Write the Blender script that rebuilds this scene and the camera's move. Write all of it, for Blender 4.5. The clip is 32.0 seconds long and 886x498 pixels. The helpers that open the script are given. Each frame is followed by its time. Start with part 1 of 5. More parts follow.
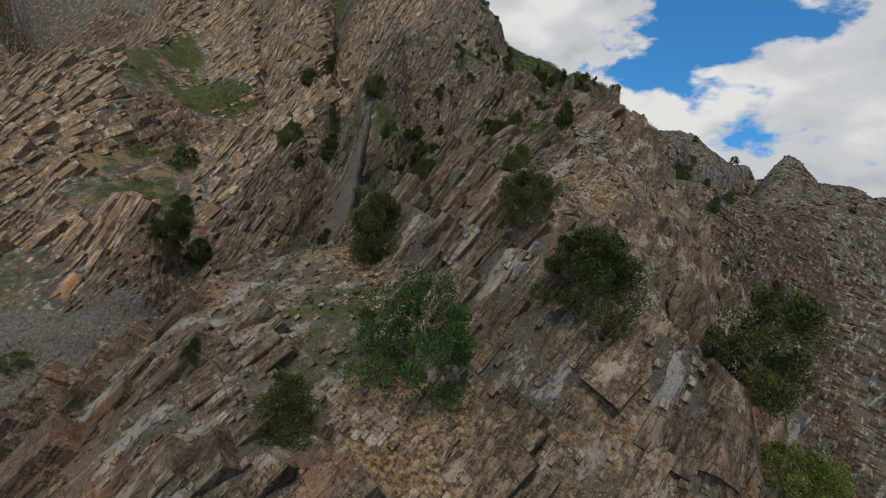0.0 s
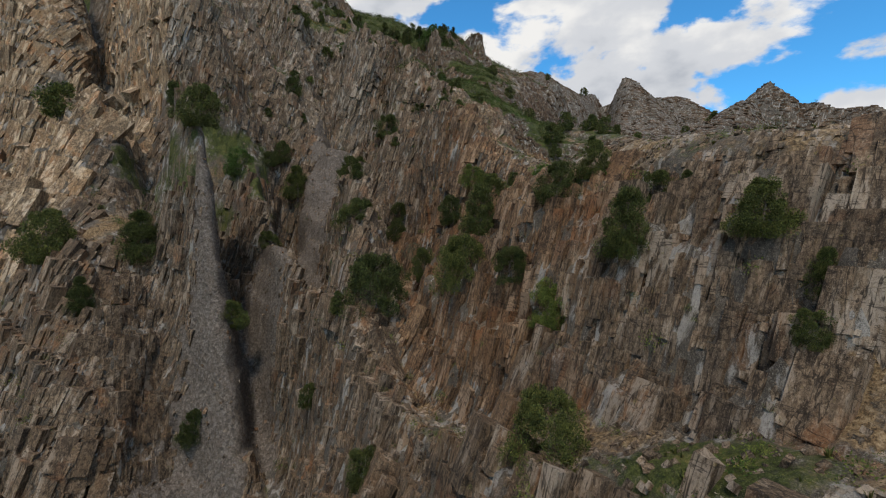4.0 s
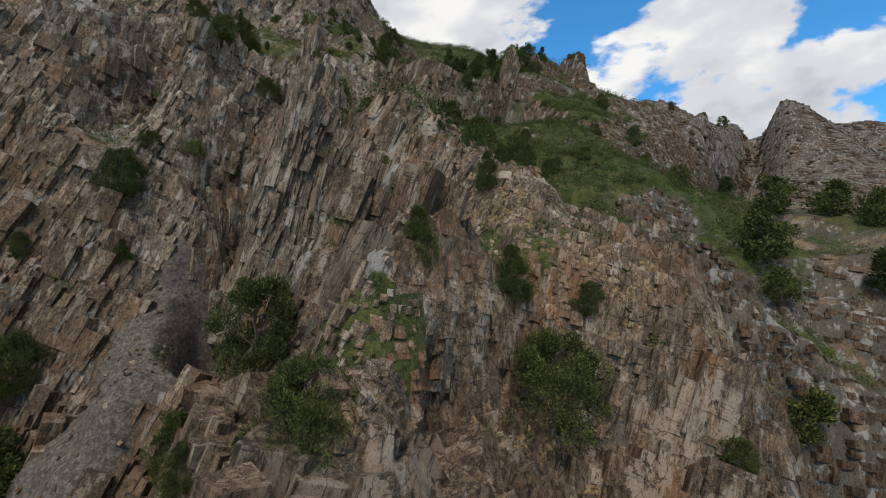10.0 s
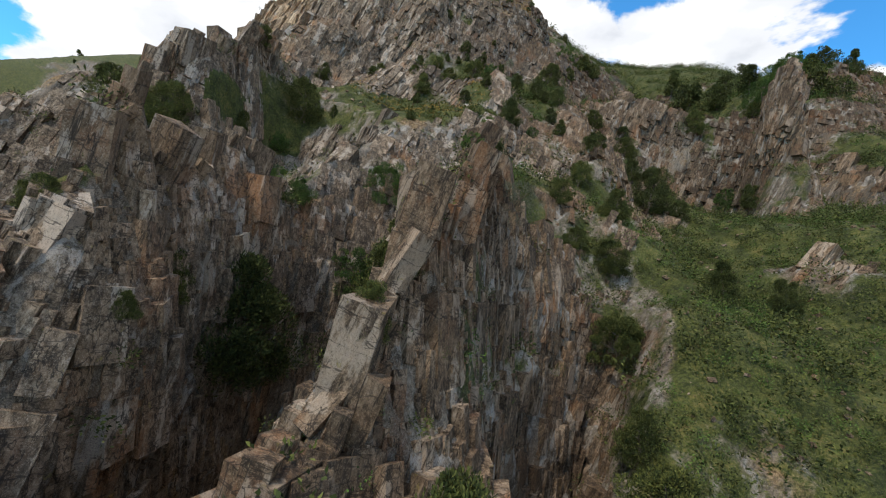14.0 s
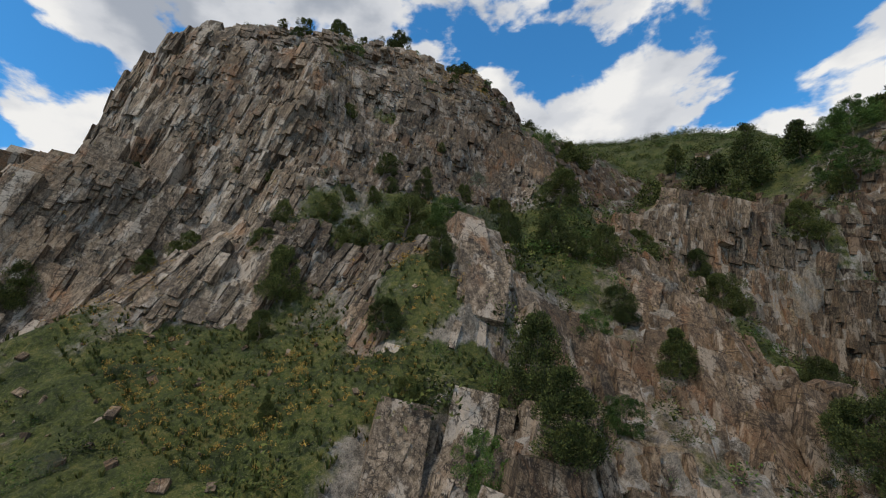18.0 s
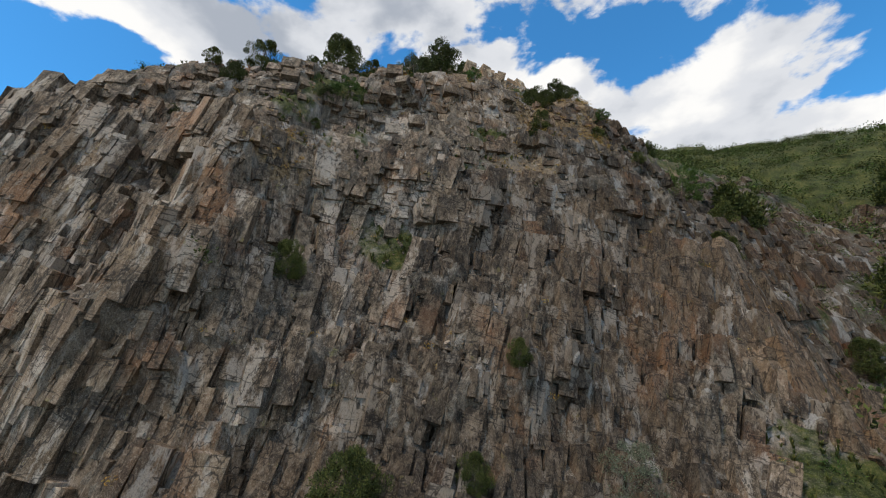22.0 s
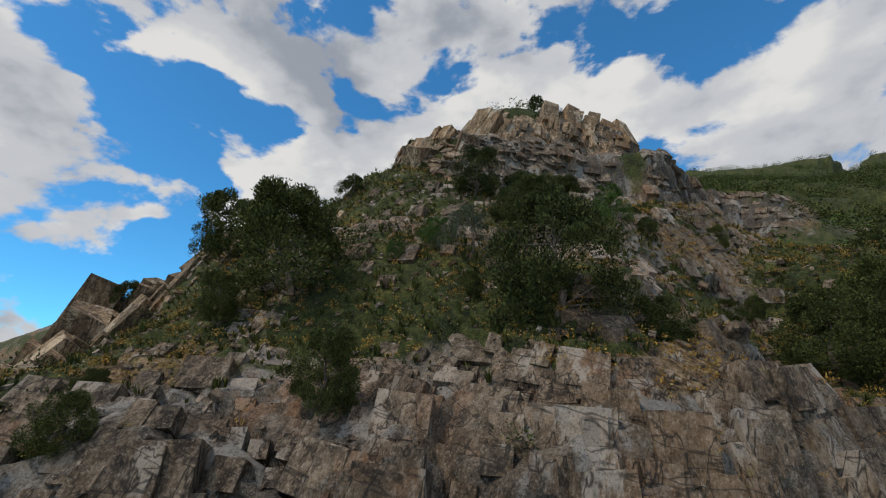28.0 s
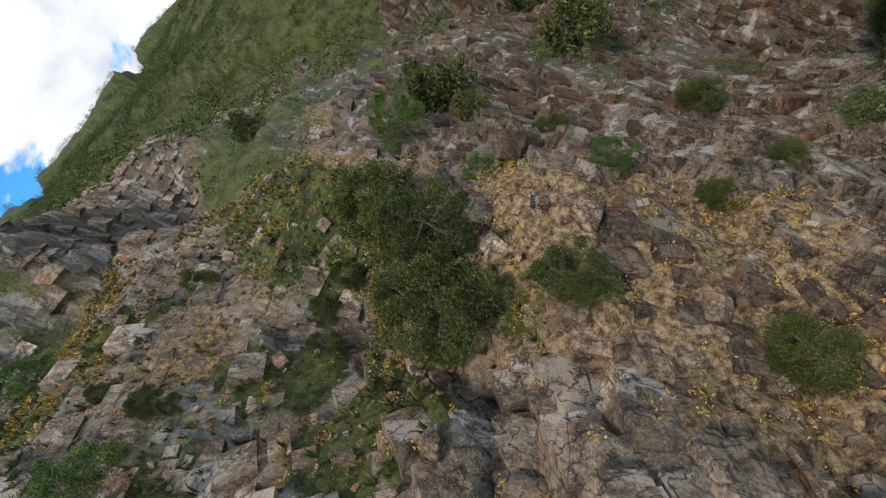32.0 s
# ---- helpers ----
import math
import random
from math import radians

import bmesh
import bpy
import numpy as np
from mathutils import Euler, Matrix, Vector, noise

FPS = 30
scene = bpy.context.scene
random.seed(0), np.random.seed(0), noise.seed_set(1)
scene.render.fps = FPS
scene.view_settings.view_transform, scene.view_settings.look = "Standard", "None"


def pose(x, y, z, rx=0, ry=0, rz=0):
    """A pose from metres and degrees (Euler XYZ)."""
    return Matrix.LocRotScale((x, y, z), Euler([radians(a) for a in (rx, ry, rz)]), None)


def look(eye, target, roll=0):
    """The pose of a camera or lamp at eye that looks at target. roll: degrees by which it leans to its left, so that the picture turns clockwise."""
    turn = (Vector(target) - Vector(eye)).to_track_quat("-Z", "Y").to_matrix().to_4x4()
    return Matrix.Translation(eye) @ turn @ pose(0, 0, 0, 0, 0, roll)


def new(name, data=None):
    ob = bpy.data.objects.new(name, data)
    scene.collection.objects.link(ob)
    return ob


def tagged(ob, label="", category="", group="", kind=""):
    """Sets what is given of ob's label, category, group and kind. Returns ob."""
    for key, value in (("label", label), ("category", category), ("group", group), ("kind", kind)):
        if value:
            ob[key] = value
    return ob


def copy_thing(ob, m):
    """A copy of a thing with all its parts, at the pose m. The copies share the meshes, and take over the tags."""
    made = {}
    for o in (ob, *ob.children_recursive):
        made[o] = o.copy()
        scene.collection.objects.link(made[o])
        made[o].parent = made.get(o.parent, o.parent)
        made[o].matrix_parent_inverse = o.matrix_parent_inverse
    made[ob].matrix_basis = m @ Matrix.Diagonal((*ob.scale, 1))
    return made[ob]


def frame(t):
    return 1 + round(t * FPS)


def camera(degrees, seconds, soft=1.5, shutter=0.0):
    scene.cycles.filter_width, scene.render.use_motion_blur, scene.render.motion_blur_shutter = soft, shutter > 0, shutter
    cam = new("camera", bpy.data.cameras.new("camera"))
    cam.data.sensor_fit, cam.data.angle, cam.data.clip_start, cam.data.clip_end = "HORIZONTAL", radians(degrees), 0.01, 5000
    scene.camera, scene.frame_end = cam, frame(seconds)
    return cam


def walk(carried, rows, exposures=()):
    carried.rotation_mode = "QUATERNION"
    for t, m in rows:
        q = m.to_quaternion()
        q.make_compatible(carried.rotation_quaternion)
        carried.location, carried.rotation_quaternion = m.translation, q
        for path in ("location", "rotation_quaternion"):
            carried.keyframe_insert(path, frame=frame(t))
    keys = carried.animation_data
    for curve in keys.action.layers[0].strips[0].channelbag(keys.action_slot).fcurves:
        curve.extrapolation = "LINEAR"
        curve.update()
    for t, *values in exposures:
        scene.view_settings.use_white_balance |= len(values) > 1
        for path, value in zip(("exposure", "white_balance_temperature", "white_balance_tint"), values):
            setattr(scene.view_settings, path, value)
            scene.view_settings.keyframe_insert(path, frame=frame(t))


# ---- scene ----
# ---------------------------------------------------------------- camera and walk
cam = camera(93.5, 32.0, soft=1.1)
PATH = [
    (0, 0.67, 4.08, -1.61, 87.76, -16.22, 10.18),
    (0.5, -1.20, 8.14, 0.40, 85.40, -15.41, 12.91),
    (1, -3.39, 12.52, 2.29, 83.85, -15.61, 13.56),
    (1.5, -6.02, 17.29, 4.09, 83.67, -15.94, 13.48),
    (2, -9.07, 22.41, 6.12, 83.93, -15.36, 12.38),
    (2.5, -12.34, 28.31, 8.39, 84.43, -12.94, 9.66),
    (3, -15.85, 34.49, 10.78, 85.39, -9.06, 3.98),
    (3.5, -19.23, 40.92, 13.35, 85.93, -5.47, -3.63),
    (5.5, -23.40, 63.12, 21.68, 85.45, 11.33, -15.27),
    (6, -23.67, 69.58, 23.87, 84.94, 15.07, -17.90),
    (6.5, -23.14, 76.06, 26.13, 84.62, 17.74, -19.86),
    (7, -21.82, 82.45, 28.47, 84.23, 18.68, -20.36),
    (7.5, -19.79, 88.80, 30.78, 84.41, 18.13, -19.67),
    (8, -17.26, 95.13, 32.93, 85.29, 15.35, -17.43),
    (8.5, -14.45, 101.28, 35.03, 86.50, 10.40, -13.20),
    (9, -11.57, 107.49, 37.12, 87.69, 5.62, -7.89),
    (9.5, -8.77, 113.61, 39.21, 88.83, 1.26, -1.33),
    (10, -6.35, 119.77, 41.68, 90.21, -1.50, 4.63),
    (10.5, -4.27, 125.70, 44.49, 90.46, -3.82, 11.41),
    (11, -2.51, 131.40, 47.17, 90.88, -4.91, 17.51),
    (11.5, -1.59, 136.96, 50.14, 90.95, -5.43, 22.83),
    (12, -1.38, 142.36, 53.15, 90.90, -6.11, 26.38),
    (12.5, -1.65, 147.63, 55.98, 91.08, -6.34, 29.18),
    (13, -2.25, 152.46, 58.51, 91.10, -7.61, 31.66),
    (13.5, -3.15, 157.26, 60.98, 91.18, -7.70, 32.59),
    (15.5, -12.97, 179.03, 72.70, 96.85, -6.39, 31.82),
    (16, -15.35, 182.80, 75.11, 99.62, -4.07, 30.73),
    (16.5, -17.72, 186.32, 77.64, 101.15, -1.37, 30.42),
    (17, -20.03, 189.68, 80.22, 102.34, 1.56, 30.19),
    (17.5, -22.18, 192.90, 82.83, 103.05, 2.39, 30.35),
    (18, -24.06, 195.90, 85.35, 103.97, 2.71, 30.73),
    (18.5, -25.81, 198.79, 87.91, 105.88, 2.79, 31.33),
    (19, -27.41, 201.56, 90.51, 107.73, 2.71, 32.82),
    (19.5, -28.73, 204.05, 93.06, 106.68, 2.66, 34.69),
    (20, -29.84, 206.45, 95.58, 104.35, 2.47, 36.28),
    (20.5, -30.95, 208.73, 98.03, 104.69, 2.20, 37.31),
    (21, -32.05, 210.90, 100.38, 104.91, 2.17, 39.17),
    (21.5, -33.06, 212.93, 102.59, 104.41, 1.74, 40.84),
    (22, -34.12, 214.84, 104.70, 104.42, 1.56, 41.69),
    (22.5, -35.12, 216.62, 106.77, 104.41, 1.38, 42.71),
    (23, -36.19, 218.28, 108.71, 104.26, 1.28, 43.25),
    (23.5, -37.23, 219.85, 110.48, 104.50, 1.29, 44.92),
    (24, -38.22, 221.28, 112.16, 103.53, 1.21, 47.62),
    (24.5, -39.20, 222.60, 113.76, 102.54, 1.16, 49.51),
    (25, -40.19, 223.91, 115.33, 104.35, 0.02, 51.27),
    (25.5, -41.21, 225.08, 116.95, 106.28, -1.11, 52.39),
    (26, -42.25, 226.01, 118.64, 106.66, -2.17, 53.74),
    (26.5, -43.31, 226.68, 120.34, 106.59, -2.80, 54.60),
    (28.5, -47.81, 227.62, 126.37, 105.93, 5.28, 46.38),
    (29, -48.56, 227.71, 127.69, 105.20, 13.00, 43.84),
    (29.5, -49.00, 227.99, 128.86, 103.08, 20.30, 42.85),
    (30, -49.14, 228.49, 129.73, 100.13, 26.63, 41.73),
    (30.5, -48.99, 229.40, 130.25, 96.33, 31.58, 36.59),
    (31, -48.50, 230.80, 130.51, 90.29, 39.42, 26.29),
    (31.5, -47.62, 232.80, 130.39, 74.55, 52.87, 4.96),
    (32, -46.24, 235.25, 129.73, 42.54, 59.70, -34.24),
]
walk(cam, [(t, pose(x, y, z, rx, ry, rz)) for t, x, y, z, rx, ry, rz in PATH],
     [(0.0, -0.4), (1.5, -0.02), (3.0, -0.18), (6.0, -0.15), (9.0, -0.15), (12.0, 0.2), (13.5, 0.38), (16.0, -0.05), (17.5, -0.2), (21.0, 0.0), (24.0, 0.0), (26.0, -0.25), (28.5, -0.45), (29.5, -0.42), (31.0, 0.0), (32.0, 0.4)])

# ---------------------------------------------------------------- sky and sun
SUN_ELEV, SUN_TURN = 60.0, 190.0


def nodes_of(tree):
    tree.nodes.clear()

    def add(kind, **settings):
        node = tree.nodes.new(kind)
        for key, value in settings.items():
            if key in node.inputs:
                node.inputs[key].default_value = value
            else:
                setattr(node, key, value)
        return node

    return add, tree.links.new


def ramp(add, stops, smooth=False):
    node = add("ShaderNodeValToRGB")
    node.color_ramp.interpolation = "EASE" if smooth else "LINEAR"
    while len(node.color_ramp.elements) < len(stops):
        node.color_ramp.elements.new(0.5)
    for element, (at, colour) in zip(node.color_ramp.elements, stops):
        element.position = at
        element.color = (*colour, 1) if len(colour) == 3 else colour
    return node


world = bpy.data.worlds.new("sky")
scene.world = world
world.use_nodes = True
add, link = nodes_of(world.node_tree)
sky = add("ShaderNodeTexSky", sky_type="NISHITA", sun_disc=False, sun_elevation=radians(SUN_ELEV),
          sun_rotation=radians(SUN_TURN), altitude=1500.0, air_density=1.0, dust_density=0.6, ozone_density=2.0)
place = add("ShaderNodeTexCoord")
shift = add("ShaderNodeMapping")
shift.inputs["Location"].default_value = (0.35, 0.1, 0.62)
shift.inputs["Scale"].default_value = (1.0, 1.0, 1.75)
link(place.outputs["Generated"], shift.inputs["Vector"])
puffs = add("ShaderNodeTexNoise", Scale=3.5, Detail=11.0, Roughness=0.54, Distortion=0.15)
link(shift.outputs[0], puffs.inputs["Vector"])
gaps = ramp(add, [(0.452, (0, 0, 0)), (0.505, (1, 1, 1))], True)
link(puffs.outputs["Fac"], gaps.inputs["Fac"])
shade = add("ShaderNodeTexNoise", Scale=4.2, Detail=6.0, Roughness=0.5)
link(shift.outputs[0], shade.inputs["Vector"])
whites = ramp(add, [(0.3, (0.42, 0.46, 0.53)), (0.47, (0.74, 0.76, 0.8)), (0.6, (1.0, 0.99, 0.97))], True)
link(shade.outputs["Fac"], whites.inputs["Fac"])
sky_gain = add("ShaderNodeVectorMath", operation="MULTIPLY")
sky_gain.inputs[1].default_value = (0.07, 0.19, 0.24)
link(sky.outputs[0], sky_gain.inputs[0])
both = add("ShaderNodeMix", data_type="RGBA")
link(gaps.outputs["Color"], both.inputs["Factor"])
link(sky_gain.outputs[0], both.inputs["A"])
link(whites.outputs["Color"], both.inputs["B"])
back = add("ShaderNodeBackground", Strength=1.0)
link(both.outputs["Result"], back.inputs["Color"])
out = add("ShaderNodeOutputWorld")
link(back.outputs[0], out.inputs["Surface"])

sun = new("sun", bpy.data.lights.new("sun", "SUN"))
sun.data.energy, sun.data.angle, sun.data.color = 2.4, radians(8), (1.0, 0.9, 0.77)
sun.matrix_world = look((0, 0, 0), (math.sin(radians(SUN_TURN)) * -math.cos(radians(SUN_ELEV)),
                                    math.cos(radians(SUN_TURN)) * -math.cos(radians(SUN_ELEV)), -math.sin(radians(SUN_ELEV))))


# ---------------------------------------------------------------- materials
def material(name, rough=0.9):
    m = bpy.data.materials.new(name)
    m.use_nodes = True
    add, link = nodes_of(m.node_tree)
    shader = add("ShaderNodeBsdfPrincipled", Roughness=rough)
    shader.inputs["Specular IOR Level"].default_value = 0.25
    end = add("ShaderNodeOutputMaterial")
    link(shader.outputs[0], end.inputs["Surface"])
    return m, add, link, shader


def blend(add, link, fac, a, b, kind="MIX"):
    node = add("ShaderNodeMix", data_type="RGBA", blend_type=kind)
    for socket, value in (("Factor", fac), ("A", a), ("B", b)):
        if isinstance(value, (int, float)):
            node.inputs[socket].default_value = value
        elif isinstance(value, tuple):
            node.inputs[socket].default_value = (*value, 1)
        else:
            link(value, node.inputs[socket])
    return node.outputs["Result"]


def noise_at(add, link, vector, scale, detail=6.0, rough=0.6, stretch=None, warp=0.0):
    if stretch:
        m = add("ShaderNodeMapping")
        m.inputs["Scale"].default_value = stretch
        link(vector, m.inputs["Vector"])
        vector = m.outputs[0]
    node = add("ShaderNodeTexNoise", Scale=scale, Detail=detail, Roughness=rough, Distortion=warp)
    link(vector, node.inputs["Vector"])
    return node.outputs["Fac"]


def step(add, link, value, low, high):
    node = add("ShaderNodeMapRange", interpolation_type="SMOOTHSTEP")
    node.inputs["From Min"].default_value, node.inputs["From Max"].default_value = low, high
    link(value, node.inputs["Value"])
    return node.outputs["Result"]


def times_(add, link, a, b):
    node = add("ShaderNodeMath", operation="MULTIPLY")
    link(a, node.inputs[0])
    if isinstance(b, (int, float)):
        node.inputs[1].default_value = b
    else:
        link(b, node.inputs[1])
    return node.outputs[0]


def strata(add, link, vec):
    """Coordinates that run across, along and up the steeply tilted beds."""
    m = add("ShaderNodeMapping")
    m.inputs["Rotation"].default_value = (radians(6), radians(-16), radians(22))
    link(vec, m.inputs["Vector"])
    return m.outputs[0]


def lines(add, link, vec, scale, stretch, width):
    """Thin broken lines along one direction: 1 on the line."""
    n = noise_at(add, link, vec, scale, 4, 0.55, stretch, 0.3)
    off = add("ShaderNodeMath", operation="SUBTRACT")
    link(n, off.inputs[0])
    off.inputs[1].default_value = 0.5
    size = add("ShaderNodeMath", operation="ABSOLUTE")
    link(off.outputs[0], size.inputs[0])
    return step(add, link, size.outputs[0], width, 0.0)


def rock_colour(add, link, vec, pale_by=None):
    """Grey, tan and reddish rock with dark joints, streaks, pale crust and lichen."""
    beds = strata(add, link, vec)
    broad = noise_at(add, link, vec, 0.09, 6, 0.6)
    mid = noise_at(add, link, beds, 0.8, 8, 0.7, (1.5, 1.0, 0.5))
    fine = noise_at(add, link, beds, 4.0, 9, 0.75, (1.3, 1.0, 0.5))
    col = ramp(add, [(0.4, (0.025, 0.02, 0.015)), (0.47, (0.095, 0.077, 0.057)), (0.53, (0.185, 0.152, 0.116)), (0.61, (0.31, 0.264, 0.21))])
    link(blend(add, link, 0.62, mid, fine), col.inputs["Fac"])
    col = col.outputs["Color"]
    if pale_by:
        col = blend(add, link, times_(add, link, step(add, link, pale_by, 0.45, 1.0), 0.42), col, (0.34, 0.3, 0.25))
        # low values darken: duller rock, and gap shade painted in between the crag blocks
        col = blend(add, link, times_(add, link, step(add, link, pale_by, 0.5, 0.0), 0.75), col, (0.05, 0.042, 0.033))
    tan = step(add, link, broad, 0.48, 0.66)
    col = blend(add, link, times_(add, link, tan, 0.5), col, (0.17, 0.115, 0.068))
    rust = step(add, link, noise_at(add, link, vec, 0.4, 7, 0.66, (1, 1, 0.6)), 0.55, 0.66)
    col = blend(add, link, times_(add, link, rust, 0.42), col, (0.19, 0.098, 0.054))
    gloom = step(add, link, noise_at(add, link, vec, 0.3, 8, 0.7, (1, 1, 0.45)), 0.52, 0.62)
    col = blend(add, link, times_(add, link, gloom, 0.6), col, (0.06, 0.05, 0.041))
    streak = step(add, link, noise_at(add, link, beds, 2.2, 9, 0.72, (1, 1, 0.14)), 0.51, 0.59)
    col = blend(add, link, times_(add, link, streak, 0.62), col, (0.035, 0.03, 0.026))
    stain = step(add, link, noise_at(add, link, vec, 0.22, 8, 0.7, (1, 1, 0.5)), 0.56, 0.66)
    col = blend(add, link, times_(add, link, stain, 0.55), col, (0.26, 0.135, 0.065))
    pale = step(add, link, noise_at(add, link, beds, 0.75, 9, 0.68, (1, 1, 0.22)), 0.53, 0.59)
    col = blend(add, link, times_(add, link, pale, 0.7), col, (0.36, 0.335, 0.3))
    specks = noise_at(add, link, vec, 8.0, 7, 0.8)
    col = blend(add, link, times_(add, link, step(add, link, specks, 0.46, 0.38), 0.5), col, (0.016, 0.014, 0.012))
    col = blend(add, link, times_(add, link, step(add, link, specks, 0.55, 0.63), 0.35), col, (0.42, 0.385, 0.33))
    grit = noise_at(add, link, beds, 24.0, 4, 0.7, (1.2, 1.0, 0.7))
    col = blend(add, link, times_(add, link, step(add, link, grit, 0.46, 0.36), 0.45), col, (0.014, 0.012, 0.01))
    col = blend(add, link, times_(add, link, step(add, link, grit, 0.55, 0.66), 0.35), col, (0.44, 0.4, 0.345))
    lichen = step(add, link, noise_at(add, link, vec, 1.7, 8, 0.7), 0.63, 0.68)
    col = blend(add, link, times_(add, link, lichen, 0.6), col, (0.2, 0.18, 0.065))
    if pale_by:
        return col, fine, mid
    tall = lines(add, link, beds, 1.3, (1.0, 1.0, 0.12), 0.018)
    flat_ = lines(add, link, beds, 1.1, (0.25, 0.25, 1.1), 0.014)
    col = blend(add, link, times_(add, link, tall, 0.85), col, (0.02, 0.018, 0.016))
    col = blend(add, link, times_(add, link, flat_, 0.75), col, (0.022, 0.02, 0.018))
    return col, fine, mid


def bump_of(add, link, shader, heights):
    last = None
    for height, strength, dist in heights:
        node = add("ShaderNodeBump", Strength=strength, Distance=dist)
        link(height, node.inputs["Height"])
        if last:
            link(last, node.inputs["Normal"])
        last = node.outputs["Normal"]
    link(last, shader.inputs["Normal"])


def make_ground():
    m, add, link, shader = material("mountain_side")
    geo = add("ShaderNodeNewGeometry")
    vec = geo.outputs["Position"]
    cover = add("ShaderNodeAttribute", attribute_name="cover")
    parts = add("ShaderNodeSeparateColor")
    link(cover.outputs["Color"], parts.inputs[0])
    rock, fine, mid = rock_colour(add, link, vec, cover.outputs["Alpha"])
    # loose stones
    stones = add("ShaderNodeTexVoronoi", feature="F1", Scale=3.4)
    link(vec, stones.inputs["Vector"])
    pebbles = add("ShaderNodeTexVoronoi", feature="F1", Scale=9.0)
    link(vec, pebbles.inputs["Vector"])
    scree = ramp(add, [(0.1, (0.035, 0.029, 0.024)), (0.5, (0.11, 0.09, 0.074)), (0.9, (0.24, 0.205, 0.175))])
    link(blend(add, link, 0.5, stones.outputs["Color"], pebbles.outputs["Color"]), scree.inputs["Fac"])
    scree = scree.outputs["Color"]
    # grass and herbs
    g_mid = noise_at(add, link, vec, 0.5, 7, 0.65)
    g_fine = noise_at(add, link, vec, 5.0, 8, 0.7)
    grass = ramp(add, [(0.4, (0.012, 0.02, 0.004)), (0.47, (0.032, 0.044, 0.008)), (0.54, (0.068, 0.078, 0.016)), (0.63, (0.14, 0.12, 0.035))])
    link(blend(add, link, 0.55, g_mid, g_fine), grass.inputs["Fac"])
    grass = grass.outputs["Color"]
    soil = ramp(add, [(0.4, (0.05, 0.032, 0.016)), (0.5, (0.18, 0.115, 0.055)), (0.62, (0.36, 0.26, 0.15))])
    link(g_fine, soil.inputs["Fac"])
    grain = noise_at(add, link, vec, 26.0, 4, 0.7)
    edge = noise_at(add, link, vec, 0.9, 10, 0.78)

    def mask(channel, width=0.3):
        s = add("ShaderNodeMath", operation="ADD")
        link(parts.outputs[channel], s.inputs[0])
        link(edge, s.inputs[1])
        return step(add, link, s.outputs[0], 1.0 - width * 0.5, 1.0 + width * 0.5)

    col = blend(add, link, mask("Blue"), rock, soil.outputs["Color"])
    col = blend(add, link, mask("Red", 0.16), col, scree)
    col = blend(add, link, mask("Green", 0.24), col, grass)
    col = blend(add, link, times_(add, link, step(add, link, grain, 0.47, 0.36), 0.6), col, (0.02, 0.017, 0.012))
    col = blend(add, link, times_(add, link, step(add, link, grain, 0.55, 0.66), 0.35), col, (0.34, 0.29, 0.2))
    link(col, shader.inputs["Base Color"])
    bump_of(add, link, shader, [(mid, 0.8, 0.2), (fine, 0.9, 0.07), (stones.outputs["Distance"], 0.4, 0.08)])
    return m


def make_stone(name, tint=(1, 1, 1)):
    m, add, link, shader = material(name)
    info = add("ShaderNodeObjectInfo")
    geo = add("ShaderNodeNewGeometry")
    vec = geo.outputs["Position"]
    rock, fine, mid = rock_colour(add, link, vec)
    rnd = add("ShaderNodeMath", operation="ADD")
    link(info.outputs["Random"], rnd.inputs[0])
    link(geo.outputs["Random Per Island"], rnd.inputs[1])
    each = add("ShaderNodeMath", operation="FRACT")
    link(rnd.outputs[0], each.inputs[0])
    tone = ramp(add, [(0.0, (0.68, 0.65, 0.62)), (0.2, (0.84, 0.8, 0.75)), (0.4, (0.98, 0.9, 0.82)), (0.55, (1.0, 0.98, 0.95)), (0.8, (1.06, 0.97, 0.88)), (1.0, (1.22, 1.18, 1.12))])
    link(each.outputs[0], tone.inputs["Fac"])
    col = blend(add, link, 1.0, rock, tone.outputs["Color"], "MULTIPLY")
    col = blend(add, link, 1.0, col, tint, "MULTIPLY")
    link(col, shader.inputs["Base Color"])
    bump_of(add, link, shader, [(mid, 0.6, 0.12), (fine, 0.9, 0.08)])
    return m


def make_leaf(name, dark, mid_, light):
    m, add, link, shader = material(name, 0.9)
    info = add("ShaderNodeObjectInfo")
    geo = add("ShaderNodeNewGeometry")
    spots = noise_at(add, link, geo.outputs["Position"], 1.3, 4, 0.6)
    tone = ramp(add, [(0.25, dark), (0.5, mid_), (0.8, light)])
    link(blend(add, link, 0.5, spots, geo.outputs["Random Per Island"]), tone.inputs["Fac"])
    vary = ramp(add, [(0, (0.72, 0.75, 0.7)), (1, (1.25, 1.2, 1.05))])
    link(info.outputs["Random"], vary.inputs["Fac"])
    link(blend(add, link, 1.0, tone.outputs["Color"], vary.outputs["Color"], "MULTIPLY"), shader.inputs["Base Color"])
    shader.inputs["Subsurface Weight"].default_value = 0.0
    return m


GROUND = make_ground()
STONE = make_stone("jointed_rock", (0.98, 0.88, 0.78))
DARK_STONE = make_stone("dark_rock", (0.6, 0.49, 0.4))
DIM_STONE = make_stone("dim_rock", (0.78, 0.74, 0.7))
GREY_STONE = make_stone("grey_rubble", (1.2, 1.12, 1.03))
PALE_STONE = make_stone("pale_rock", (1.32, 1.27, 1.22))
TAN_STONE = make_stone("tan_rock", (1.75, 1.55, 1.28))
RED_STONE = make_stone("rusty_rock", (1.05, 0.82, 0.63))
JUNIPER = make_leaf("juniper_scales", (0.02, 0.028, 0.009), (0.058, 0.072, 0.02), (0.135, 0.148, 0.04))
